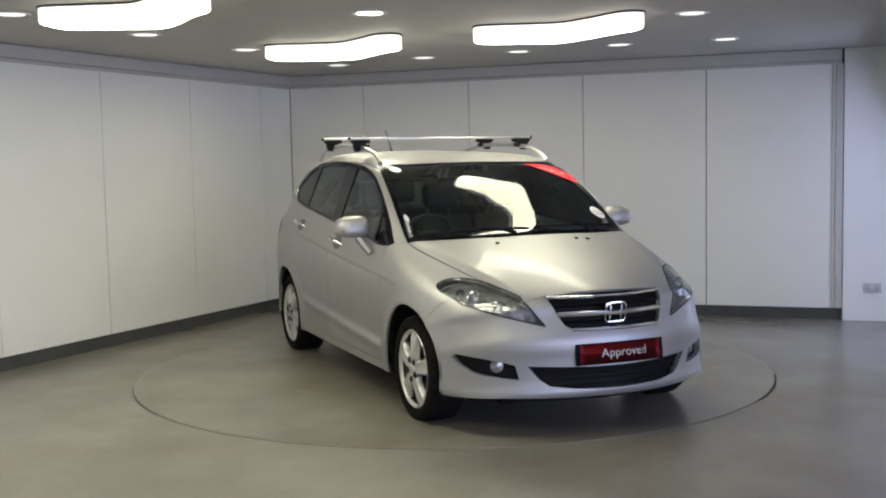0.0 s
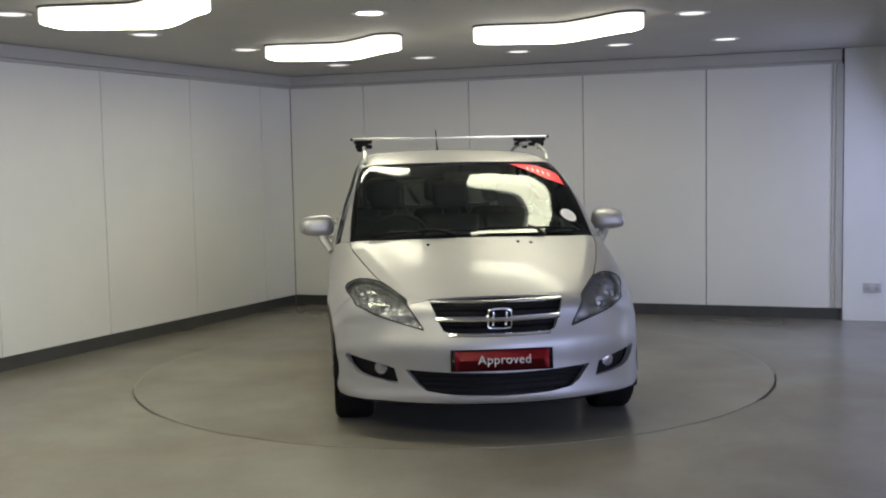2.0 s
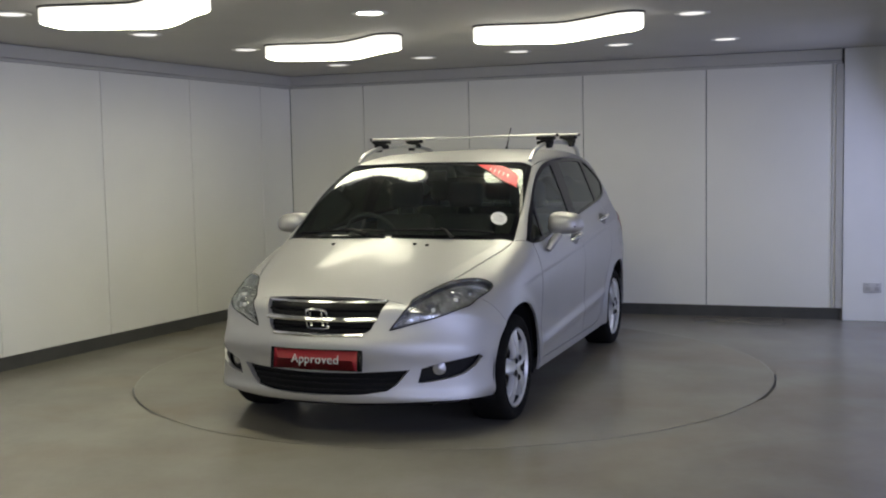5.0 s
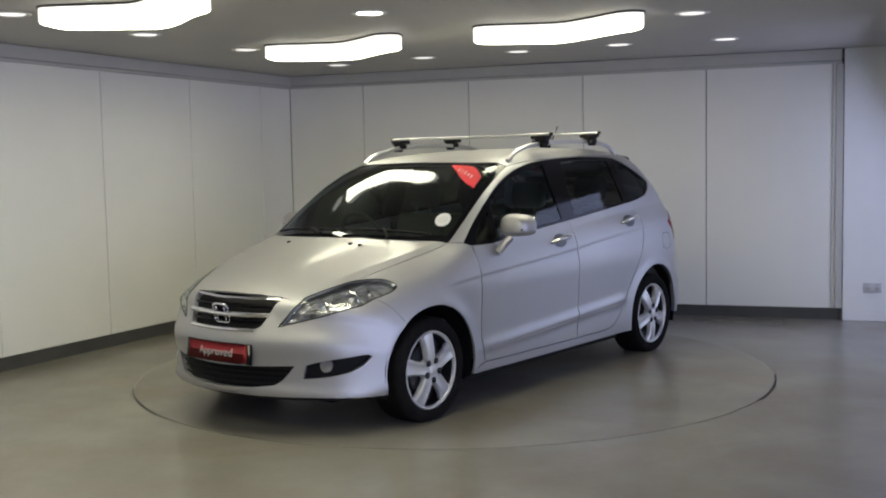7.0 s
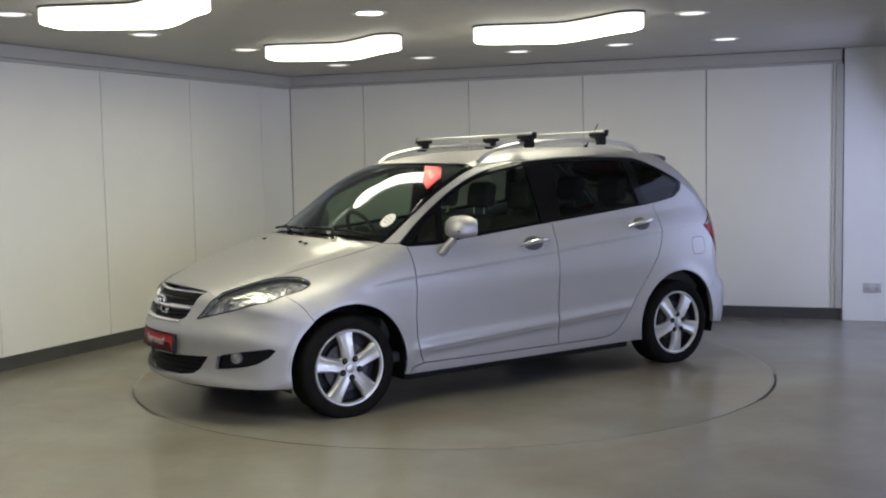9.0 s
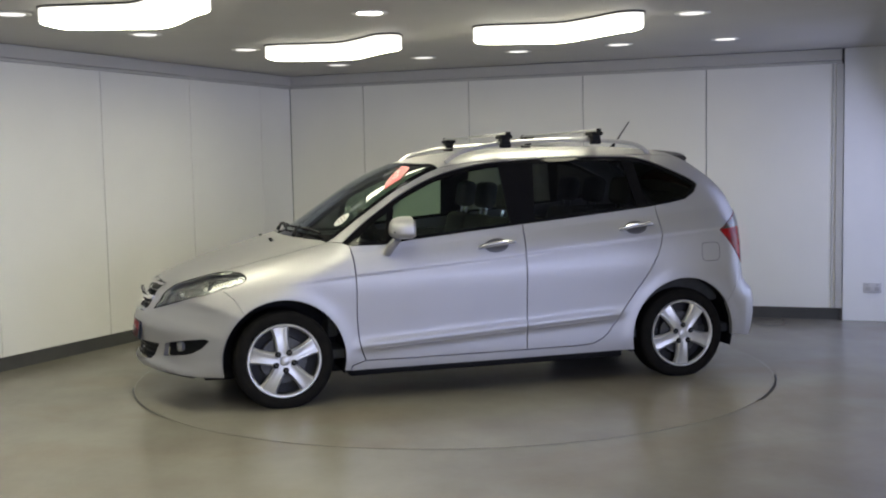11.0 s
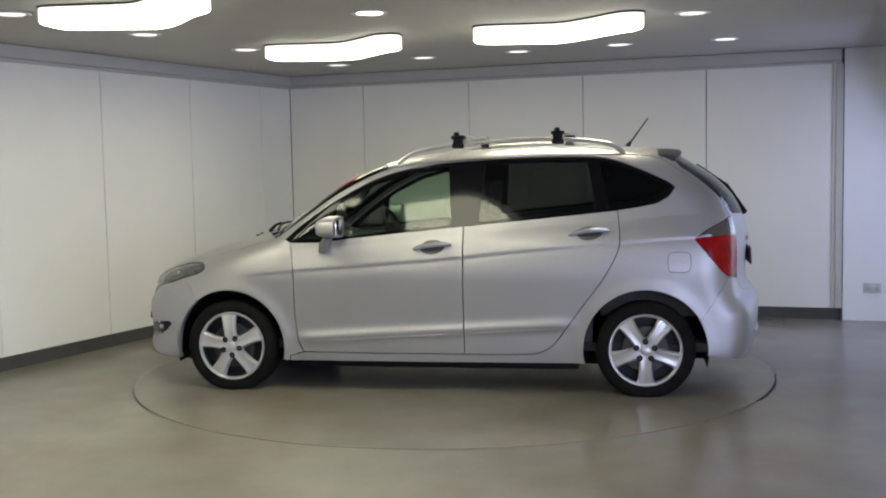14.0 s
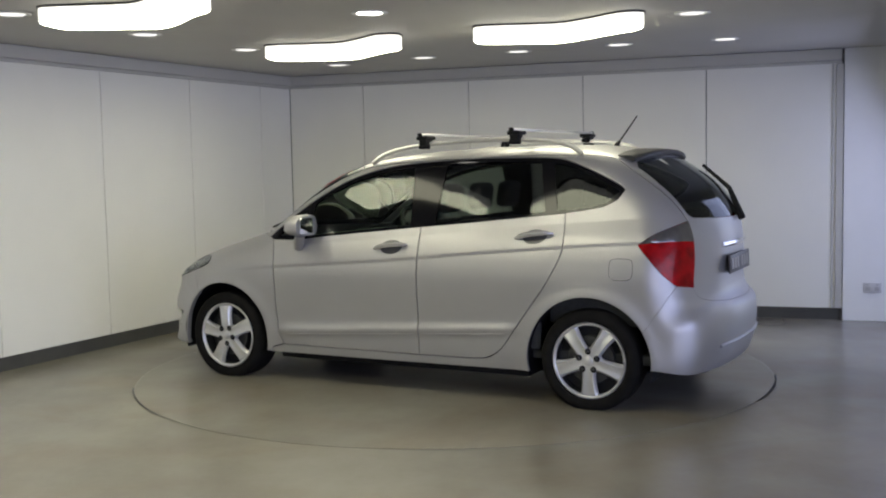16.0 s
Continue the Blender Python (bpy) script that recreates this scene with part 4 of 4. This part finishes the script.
def build_wheels(car):
    """Five-spoke alloy wheels, their tyres, brakes and dark arch liners."""
    def spokes(start):
        bm = bmesh.new()
        for k in range(5):
            a = radians(start + 72 * k)
            rows = []
            for r, w, y in ((0.026, 0.028, 0.004), (0.062, 0.040, 0.010), (0.095, 0.040, 0.011), (0.130, 0.042, 0.009), (0.165, 0.046, 0.005), (0.195, 0.052, -0.001), (0.208, 0.060, -0.004)):
                row = []
                for u, dy in ((-1, -0.034), (-1, -0.014), (-0.74, 0.0), (-0.52, 0.0), (-0.40, -0.003), (0.40, -0.003), (0.52, 0.0), (0.74, 0.0), (1, -0.014), (1, -0.034)):
                    px, pz = r, u * w
                    row.append(bm.verts.new((px * math.cos(a) - pz * math.sin(a), y + dy, px * math.sin(a) + pz * math.cos(a))))
                rows.append(row)
            for r0, r1 in zip(rows, rows[1:]):
                for i in range(9):
                    bm.faces.new((r0[i], r0[i + 1], r1[i + 1], r1[i]))
            bm.faces.new(rows[0])
            bm.faces.new(rows[-1])
        return bm

    # near-black metal: the shade behind the spokes is put into its colour
    m_back = mat("wheel_barrel_shade", (0.030, 0.030, 0.031), 0.6, 0.3, vary=0.3, scale=20)
    for x, spin in ((AXLE, 96), (-AXLE, -90)):
        for sgn in (1, -1):
            w = new("wheel")
            w.parent = car
            w.matrix_basis = pose(x, 0.855 * sgn, HUB, 0, 0, 0 if sgn > 0 else 180)
            tagged(w, "five-spoke silver alloy wheel with black tyre")
            R1 = TYRE_R
            t = revolve([(0.226, -0.010), (0.232, 0.006), (0.250, 0.014), (0.275, 0.012), (0.293, 0.002), (0.302, -0.014), (R1, -0.030), (R1, -0.175),
                         (0.302, -0.190), (0.285, -0.205), (0.232, -0.205)], 64)
            for v in t.verts:
                if v.co.z < -HUB + 0.001:
                    v.co.z = -HUB + 0.001
            part("tyre", t, M_RUBBER, w, "black rubber tyre")
            part("rim", revolve([(0.2065, -0.014), (0.2095, -0.004), (0.215, 0.003), (0.222, 0.004), (0.227, -0.002), (0.228, -0.012)], 64), M_ALLOY, w)
            part("rim_barrel", revolve([(0.224, -0.200), (0.214, -0.100), (0.206, -0.030), (0.2065, -0.014)], 48), m_back, w)
            rot = spin
            sp = spokes(180 - rot if sgn > 0 else rot)
            part("spoke_star", sp, M_ALLOY, w, angle=40)
            part("hub_cap", revolve([(0.001, 0.016), (0.020, 0.015), (0.028, 0.010), (0.031, 0.000), (0.031, -0.02)], 24), M_ALLOY, w)
            for k in range(5):
                a = radians((180 - rot if sgn > 0 else rot) + 36 + 72 * k)
                at = (0.058 * math.cos(a), 0.0075, 0.058 * math.sin(a))
                # raised black disc painted as the shade of a pocket round each nut
                pk = revolve([(0.001, 0.0058), (0.0150, 0.0058), (0.0180, 0.0070), (0.0190, 0.0040)], 16)
                bmesh.ops.translate(pk, verts=pk.verts, vec=at)
                part("nut_pocket_shade", pk, M_BLACK, w)
                nb = revolve([(0.001, 0.0150), (0.0060, 0.0145), (0.0095, 0.0120), (0.0095, 0.0040)], 6)
                bmesh.ops.translate(nb, verts=nb.verts, vec=at)
                part("wheel_nut", nb, M_DARKMETAL, w)
            part("hub_face", revolve([(0.001, 0.004), (0.066, 0.004), (0.074, -0.002), (0.078, -0.03)], 32), M_ALLOY, w)
            part("brake_disc", revolve([(0.06, -0.045), (0.142, -0.045), (0.145, -0.050), (0.145, -0.065), (0.06, -0.065)], 40), M_DARKMETAL, w)
            # added disc that closes the wheel in the same painted shade
            part("wheel_shade_disc", revolve([(0.001, -0.09), (0.21, -0.09), (0.215, -0.12)], 40), m_back, w)
    # arch liners
    for cx in (AXLE, -AXLE):
        for sgn in (1, -1):
            bm = bmesh.new()
            rows = []
            for k in range(25):
                a = radians(-16 + 212 * k / 24)
                rows.append([bm.verts.new((cx + 0.385 * math.cos(a), sgn * yy, HUB + 0.385 * math.sin(a))) for yy in (0.845, 0.60, 0.52)])
            for a, b in zip(rows, rows[1:]):
                bm.faces.new((a[0], a[1], b[1], b[0]))
                bm.faces.new((a[1], a[2], b[2], b[1]))
            bm.faces.new([r[2] for r in rows])
            part("arch_liner", bm, M_BLACK, car)
    part("underbody", boxes(((0.12, 0, 0.180), (3.36, 1.04, 0.08)), ((0, 0, 0.192), (1.86, 1.56, 0.08)), ((1.80, 0, 0.25), (0.24, 1.10, 0.05)),
                            ((-1.82, 0, 0.30), (0.22, 1.16, 0.05)), ((-0.9, 0.25, 0.19), (1.3, 0.10, 0.08)), ((-1.76, -0.1, 0.22), (0.30, 0.9, 0.10)), bevel=0.012), M_BLACK, car)


def build_cabin(car):
    def soft(name, specs, material, label="", bevel=0.03):
        return part(name, boxes(*specs, bevel=bevel, seg=3), material, car, label)

    soft("cabin_floor", [((-0.4, 0, 0.30), (2.9, 1.56, 0.06))], M_CABIN, bevel=0.01)
    soft("dashboard", [((0.86, 0, 0.86), (0.42, 1.50, 0.20)), ((0.66, 0, 0.80), (0.20, 1.48, 0.26)), ((0.60, -0.02, 0.66), (0.22, 0.34, 0.40))], M_CABIN, "dark plastic dashboard")
    soft("bulkhead", [((1.02, 0, 0.66), (0.06, 1.45, 0.52)), ((1.45, 0, 0.55), (0.7, 0.98, 0.22))], M_CABIN, bevel=0.01)
    for sgn in (1, -1):
        soft("door_lining", [((0.34, sgn * 0.795, 0.64), (1.12, 0.05, 0.66)), ((-0.62, sgn * 0.795, 0.68), (0.80, 0.05, 0.70)),
                             ((-1.36, sgn * 0.74, 0.80), (0.60, 0.05, 0.62))], M_CABIN, bevel=0.02)
    hl = panel([loop(T([(0.28, -0.60), (0.36, 0.0), (0.28, 0.60)], True), T([(0.28, 0.60), (-1.40, 0.56)]), T([(-1.40, 0.56), (-1.42, 0.0), (-1.40, -0.56)], True),
                     T([(-1.40, -0.56), (0.28, -0.60)]))], (0, 0, 1), 0.08, 0.0, 0.0, lift=-0.045)
    link_mesh("headliner", hl[0], hl[1], M_HEADLINER, car, hl[2])
    for x, z in ((0.02, 0.30), (-0.82, 0.32)):
        for y in (-0.47, 0.0, 0.47):
            seat = new("seat")
            seat.parent = car
            seat.matrix_basis = pose(x, y, z)
            w = 0.44
            part("cushion", boxes(((0.20, 0, 0.20), (0.50, w, 0.18)), bevel=0.05, seg=3), M_SEAT, seat)
            part("backrest", boxes(((0, 0, 0.30), (0.15, w, 0.62), pose(-0.10, 0, 0.20, 0, -14, 0)), bevel=0.055, seg=3), M_SEAT, seat)
            part("headrest", boxes(((0, 0, 0), (0.10, 0.26, 0.19), pose(-0.265, 0, 0.935, 0, -10, 0)), bevel=0.045, seg=3), M_SEAT, seat)
            for s_ in (0.06, -0.06):
                part("headrest_post", boxes(((0, s_, 0), (0.014, 0.014, 0.10), pose(-0.245, 0, 0.82, 0, -12, 0))), M_CHROME, seat)
    part("load_cover", boxes(((-1.40, 0, 0.98), (0.55, 1.30, 0.03)), bevel=0.01), M_CABIN, car)
    # steering wheel on the right-hand side
    m = pose(0.50, -0.42, 0.97, 0, -62, 0)
    ring = tube([(0.185 * math.cos(k * math.pi / 16), 0.185 * math.sin(k * math.pi / 16), 0) for k in range(33)], 0.015, 8, caps=False)
    bmesh.ops.transform(ring, matrix=m, verts=ring.verts)
    part("steering_wheel", ring, M_CABIN, car, "dark steering wheel")
    part("steering_hub", boxes(((0, 0, 0), (0.12, 0.15, 0.05), m), ((0, 0, 0), (0.04, 0.35, 0.02), m), ((-0.08, 0, 0), (0.17, 0.04, 0.02), m), bevel=0.008), M_CABIN, car)
    # interior mirror
    part("interior_mirror", boxes(((0.46, 0.0, 1.385), (0.03, 0.24, 0.065)), ((0.475, 0.0, 1.425), (0.02, 0.03, 0.05)), bevel=0.010), M_BLACK, car)


def build_trim(car, fdoor, rdoor, bumper, gate, rear_b):
    # door mirrors
    for sgn in (1, -1):
        bm = bmesh.new()
        bmesh.ops.create_uvsphere(bm, u_segments=28, v_segments=16, radius=1.0)
        for v in bm.verts:
            x, y, z = v.co
            f = (abs(x) ** 2.6 + abs(y) ** 3.2 + abs(z) ** 2.8) ** (-1 / 2.8)
            z = z * 0.62 if z < 0 else z
            x, y, z = x * f, y * f, z * f
            if x < -0.35:
                x = -0.35 - (x + 0.35) * 0.0
            v.co = Vector((x * (0.098 if x > 0 else 0.12), y * 0.108, z * 0.084 * (1 - 0.12 * y * sgn)))
        bmesh.ops.transform(bm, matrix=pose(0.600, sgn * 0.965, 1.062, 0, 0, -6 * sgn), verts=bm.verts)
        mir = part("door_mirror", bm, M_PAINT, car, "silver door mirror housing", angle=60)
        gl = boxes(((0.5545, sgn * 0.965, 1.076), (0.006, 0.165, 0.100)), bevel=0.003)
        part("mirror_glass", gl, M_CHROME, mir, "mirror glass")
        st = tube([(0.640, sgn * 0.930, 1.010), (0.672, sgn * 0.900, 0.965), (0.695, sgn * 0.872, 0.915)], [0.034, 0.036, 0.030], 12, 0.7)
        part("stalk", st, M_PAINT, mir)
        ind = boxes(((0.662, sgn * 1.030, 1.058), (0.050, 0.034, 0.014), None), bevel=0.005)
        part("indicator", ind, M_SMOKE, mir)
    # door handles over dark oval discs, the shade of a recess painted on the door
    m_handle = mat("satin_handle", (0.66, 0.66, 0.66), 0.24, 0.7, vary=0.05, scale=40)
    m_cup = mat("handle_recess_shade", (0.12, 0.12, 0.125), 0.4, 0.6, vary=0.1, scale=30)
    for doors, cx, cz, tilt in ((fdoor, -0.022, 0.940, 4.5), (rdoor, -1.005, 1.018, 5.0)):
        for door, sgn in zip(doors, (1, -1)):
            c = S([(cx, cz)])[0]
            nrm = gradient(c[None])[0]
            up = pose(c[0], c[1], c[2], math.degrees(math.asin(nrm[2])), tilt, 0)
            cup = revolve([(0.001, 0.002), (0.06, 0.0025), (0.078, 0.003), (0.085, 0.001)], 28)
            bmesh.ops.transform(cup, matrix=up @ Matrix.Diagonal((0.95, 1, 0.55, 1)), verts=cup.verts)
            bar = tube([(-0.122, 0.008, 0.004), (-0.085, 0.028, 0.005), (-0.03, 0.036, 0.004), (0.03, 0.036, 0.002), (0.085, 0.028, -0.002), (0.122, 0.008, -0.004)],
                       [0.010, 0.018, 0.021, 0.021, 0.018, 0.010], 12, 0.8)
            bmesh.ops.transform(bar, matrix=up, verts=bar.verts)
            for b_, nm, mm in ((cup, "handle_recess_shade", m_cup), (bar, "door_handle", m_handle)):
                if sgn < 0:
                    bmesh.ops.scale(b_, verts=b_.verts, vec=(1, -1, 1))
                part(nm, b_, mm, door, "satin metal door handle" if nm == "door_handle" else "")
    # rubbing strips low on the doors
    for doors, x0, x1 in ((fdoor, 0.82, -0.205), (rdoor, -0.23, -0.83)):
        for door, sgn in zip(doors, (1, -1)):
            q = S([(x0, 0.405 - 0.0576 * x0 - 0.026), ((x0 + x1) / 2, 0.405 - 0.0288 * (x0 + x1) - 0.026), (x1, 0.405 - 0.0576 * x1 - 0.026)])
            b_ = tube(lay(q, -0.0055), [0.003] + [0.008] * (len(q) - 2) + [0.003], 10)
            if sgn < 0:
                bmesh.ops.scale(b_, verts=b_.verts, vec=(1, -1, 1))
            part("rubbing_strip", b_, M_PAINT, door)
    # crease line and fuel flap joint as fine dark grooves
    m_groove = mat("panel_joint", (0.03, 0.03, 0.03), 0.7)
    fl = smooth_line([(-1.545, 0.900), (-1.596, 0.896), (-1.613, 0.880), (-1.617, 0.838), (-1.611, 0.796), (-1.592, 0.780), (-1.545, 0.776), (-1.500, 0.780), (-1.484, 0.796), (-1.479, 0.838), (-1.484, 0.882), (-1.500, 0.896)], 4, True)
    q = S([tuple(v) for v in fl] + [tuple(fl[0])])
    part("fuel_flap_joint", tube(lay(q, -0.0012), 0.0022, 6, caps=False), m_groove, car, "rounded square fuel flap joint")
    # roof rails
    m_rail = mat("satin_rail", (0.62, 0.62, 0.62), 0.28, 0.8, vary=0.06, scale=10)
    for sgn in (1, -1):
        z0 = T([(0.22, 0.625)])[0][2]
        z1 = T([(-1.20, 0.605)])[0][2]
        q = smooth_line([(0.24, 0.632, z0 + 0.000), (0.14, 0.630, 1.533), (0.0, 0.628, 1.568), (-0.12, 0.627, 1.585), (-0.35, 0.625, 1.600), (-0.62, 0.622, 1.607),
                         (-0.85, 0.618, 1.602), (-1.02, 0.613, 1.586), (-1.14, 0.608, 1.562), (-1.22, 0.605, z1 + 0.000)], 4)
        part("roof_rail", tube(q * np.array([1, sgn, 1]), 0.015, 10), m_rail, car, "silver roof rail")
    # cross bars on black clamps
    m_bar = mat("aluminium_bar", (0.58, 0.58, 0.575), 0.3, 0.8, vary=0.05, scale=20)
    for x, zr in ((-0.165, 1.588), (-0.805, 1.603)):
        rack = new("roof_bar")
        rack.parent = car
        rack.matrix_basis = pose(x, 0, 0)
        tagged(rack, "aluminium roof cross bar on black clamps")
        part("bar", boxes(((0, 0, zr + 0.062), (0.030, 1.42, 0.017)), bevel=0.006, seg=3), m_bar, rack, "aluminium bar")
        for sgn in (1, -1):
            part("end_cap", boxes(((0, sgn * 0.714, zr + 0.062), (0.034, 0.012, 0.024)), bevel=0.004), M_BLACK, rack)
            part("clamp", boxes(((0, sgn * 0.632, zr + 0.042), (0.082, 0.125, 0.026)), ((0, sgn * 0.640, zr + 0.014), (0.060, 0.085, 0.044)),
                                ((0, sgn * 0.656, zr - 0.012), (0.076, 0.034, 0.034)), ((0.012, sgn * 0.590, zr + 0.008), (0.03, 0.04, 0.03)),
                                bevel=0.009), M_BLACK, rack, "black plastic clamp")
    # aerial
    zt = T([(-1.24, 0.0)])[0][2]
    part("aerial", tube([(-1.235, 0, zt - 0.002), (-1.250, 0, zt + 0.022), (-1.262, 0, zt + 0.036), (-1.375, 0, zt + 0.190)], [0.020, 0.013, 0.0062, 0.0042], 8), M_BLACK, car,
         "thin black roof aerial")
    # wipers
    for a, b, piv in (((1.075, -0.64), (1.190, -0.02), (1.225, -0.12)), ((1.180, 0.02), (1.060, 0.64), (1.20, 0.42))):
        blade = T([a, ((a[0] + b[0]) / 2 + 0.015, (a[1] + b[1]) / 2), b], True)
        w = part("wiper", tube(lay(blade, 0.018), 0.008, 6), M_BLACK, car, "black windscreen wiper")
        mid = lay(blade[len(blade) // 2:len(blade) // 2 + 1], 0.03)[0]
        pv = lay(T([piv]), 0.012)[0]
        part("wiper_arm", tube([tuple(pv), tuple((pv + mid) / 2 + np.array([0, 0, 0.012])), tuple(mid)], [0.014, 0.010, 0.007], 6), M_BLACK, w)
    for y in (-0.30, 0.235, 0.313):
        c = T([(1.33, y)])[0]
        part("washer_jet", boxes(((c[0], c[1], c[2] + 0.003), (0.022, 0.018, 0.012)), bevel=0.003), M_BLACK, car)
    # number plates: red front plate with its word, dark rear plate with plain bars
    pl = new("front_plate")
    pl.parent = car
    pl.matrix_basis = pose(2.205, 0.004, 0.452, 0, -7, 0)

    def bent(bm):
        for v in bm.verts:
            v.co.x -= 0.46 * v.co.y ** 2
        return bm

    def bar(x, dx, z, dz, y0=-0.2675, y1=0.2675, n=12):
        bm = bmesh.new()
        for k in range(n):
            a, b = y0 + (y1 - y0) * k / n, y0 + (y1 - y0) * (k + 1) / n
            box(bm, (x, (a + b) / 2, z), (dx, b - a, dz))
        bmesh.ops.remove_doubles(bm, verts=bm.verts, dist=1e-5)
        return bent(bm)

    tagged(pl, "red show plate with a white word")
    part("backing", bar(-0.004, 0.012, 0, 0.112), M_GLOSSBLACK, pl)
    part("plate", bar(0.003, 0.004, 0, 0.108, -0.26, 0.26), M_REDPLATE, pl)
    for z in (0.0535, -0.0535):
        part("border", bar(0.0055, 0.004, z, 0.004), M_GLOSSBLACK, pl)
    for y in (-0.256, 0.256):
        part("border", bar(0.0055, 0.004, 0, 0.103, y - 0.011, y + 0.011, 2), M_GLOSSBLACK, pl)
    txt = bpy.data.curves.new("word", "FONT")
    txt.body, txt.size, txt.align_x, txt.align_y, txt.extrude, txt.space_character = "Approved", 0.066, "CENTER", "CENTER", 0.0008, 1.05
    tmp = new("word_curve", txt)
    me = bpy.data.meshes.new_from_object(tmp.evaluated_get(bpy.context.evaluated_depsgraph_get()))
    bpy.data.objects.remove(tmp)
    me.materials.clear()
    me.materials.append(mat("plate_lettering", (0.50, 0.48, 0.47), 0.5, vary=0.08, scale=30))
    for v in me.vertices:
        v.co.z -= 0.46 * (v.co.x + 0.01) ** 2
    word = new("word", me)
    word.parent = pl
    word.matrix_basis = Matrix(((0, 0, 1, 0.0072), (1, 0, 0, 0.01), (0, 1, 0, 0.0), (0, 0, 0, 1)))
    c = R([(0.0, 0.825)])[0]
    rp = new("rear_plate")
    rp.parent = car
    rp.matrix_basis = pose(c[0] - 0.016, 0, 0.825, 0, 3, 0)
    tagged(rp, "dark rear plate with unreadable marks")
    part("plate", boxes(((0, 0, 0), (0.012, 0.53, 0.112)), bevel=0.003), mat("dark_plate", (0.05, 0.045, 0.05), 0.4, vary=0.2, scale=20), rp)
    for y in (-0.19, -0.12, -0.05, 0.06, 0.13, 0.20):
        part("plate_mark", boxes(((-0.0075, y, 0.0), (0.004, 0.040, 0.066)), bevel=0.0012), M_GREYPRINT, rp)
    hz = lay(R([(-0.30, 0.945), (0.0, 0.950), (0.30, 0.945)]), 0.006)
    part("gate_handle", tube(hz, 0.014, 10, 1.2), M_CHROME, gate, "chrome strip over the rear plate")
    slot = lay(R([(-0.50, 0.365), (0.0, 0.372), (0.50, 0.365)]), 0.000)
    part("bumper_step", tube(slot, 0.012, 8), M_PAINT, rear_b)
    # rear wiper
    a, b = R([(-0.10, 1.09)])[0], R([(-0.34, 1.40)])[0]
    part("rear_wiper", tube([tuple(a + np.array([-0.03, 0, 0])), tuple((a + b) / 2 + np.array([-0.075, 0, 0.03])), tuple(b + np.array([-0.03, 0, 0.02]))], [0.024, 0.015, 0.011], 8), M_BLACK, gate,
         "black rear wiper")
    # windscreen papers: a red sticker with white marks, a white disc
    st = loop(T([(0.446, 0.325), (0.443, 0.500), (0.535, 0.640)], True), T([(0.535, 0.640), (0.655, 0.660)]), T([(0.655, 0.660), (0.612, 0.548), (0.520, 0.420)], True), T([(0.520, 0.420), (0.446, 0.325)]))
    sp = panel([st], (0.5, 0, 0.85), 0.03, 0.0, 0.0, lift=0.002)
    stick = link_mesh("windscreen_sticker", sp[0], sp[1], M_REDSTICK, car, sp[2], label="red sticker with white marks inside the windscreen")
    for k in range(5):
        u = 0.44 + 0.033 * k
        q = T([(0.478 + 0.05 * k / 4 + 0.012, u), (0.478 + 0.05 * k / 4 + 0.045, u + 0.004)])
        part("print_mark", tube(lay(q, 0.0035), 0.004, 6, 0.4), M_WHITE, stick)
    dc = [(0.925 + 0.048 * math.cos(k * math.pi / 12), 0.628 + 0.050 * math.sin(k * math.pi / 12)) for k in range(24)]
    dp = panel([T(dc, step=0.1)], (0.5, 0, 0.85), 0.03, 0.0, 0.0, lift=0.002)
    disc = link_mesh("paper_disc", dp[0], dp[1], M_WHITE, car, dp[2], label="round white paper disc on the windscreen")
    for dx, w in ((0.018, 0.026), (0.0, 0.034), (-0.018, 0.024)):
        q = T([(0.925 + dx, 0.628 - w), (0.925 + dx, 0.628 + w)])
        part("print_mark", tube(lay(q, 0.0035), 0.004, 6, 0.4), M_GREYPRINT, disc)


def motions(car, table):
    rows = []
    spin = []
    for k in range(33):
        t = k * 0.5
        yaw = math.degrees(-2.389357) + math.degrees(-0.153646) * (t - 8) - 0.14953 * (t - 8) ** 2 / 64
        m = pose(0, 0, 0, 0, 0, yaw)
        rows.append((t, m @ pose(-0.0122, 0.0294, 0.003)))
        spin.append((t, m))
    walk(car, rows)
    walk(table, spin)


TABLE = build_room()
build_lights()
CAR, FDOORS, RDOORS, BUMPER, GATE, REAR_BUMPER = build_car()
build_wheels(CAR)
build_cabin(CAR)
build_trim(CAR, FDOORS, RDOORS, BUMPER, GATE, REAR_BUMPER)
motions(CAR, TABLE)
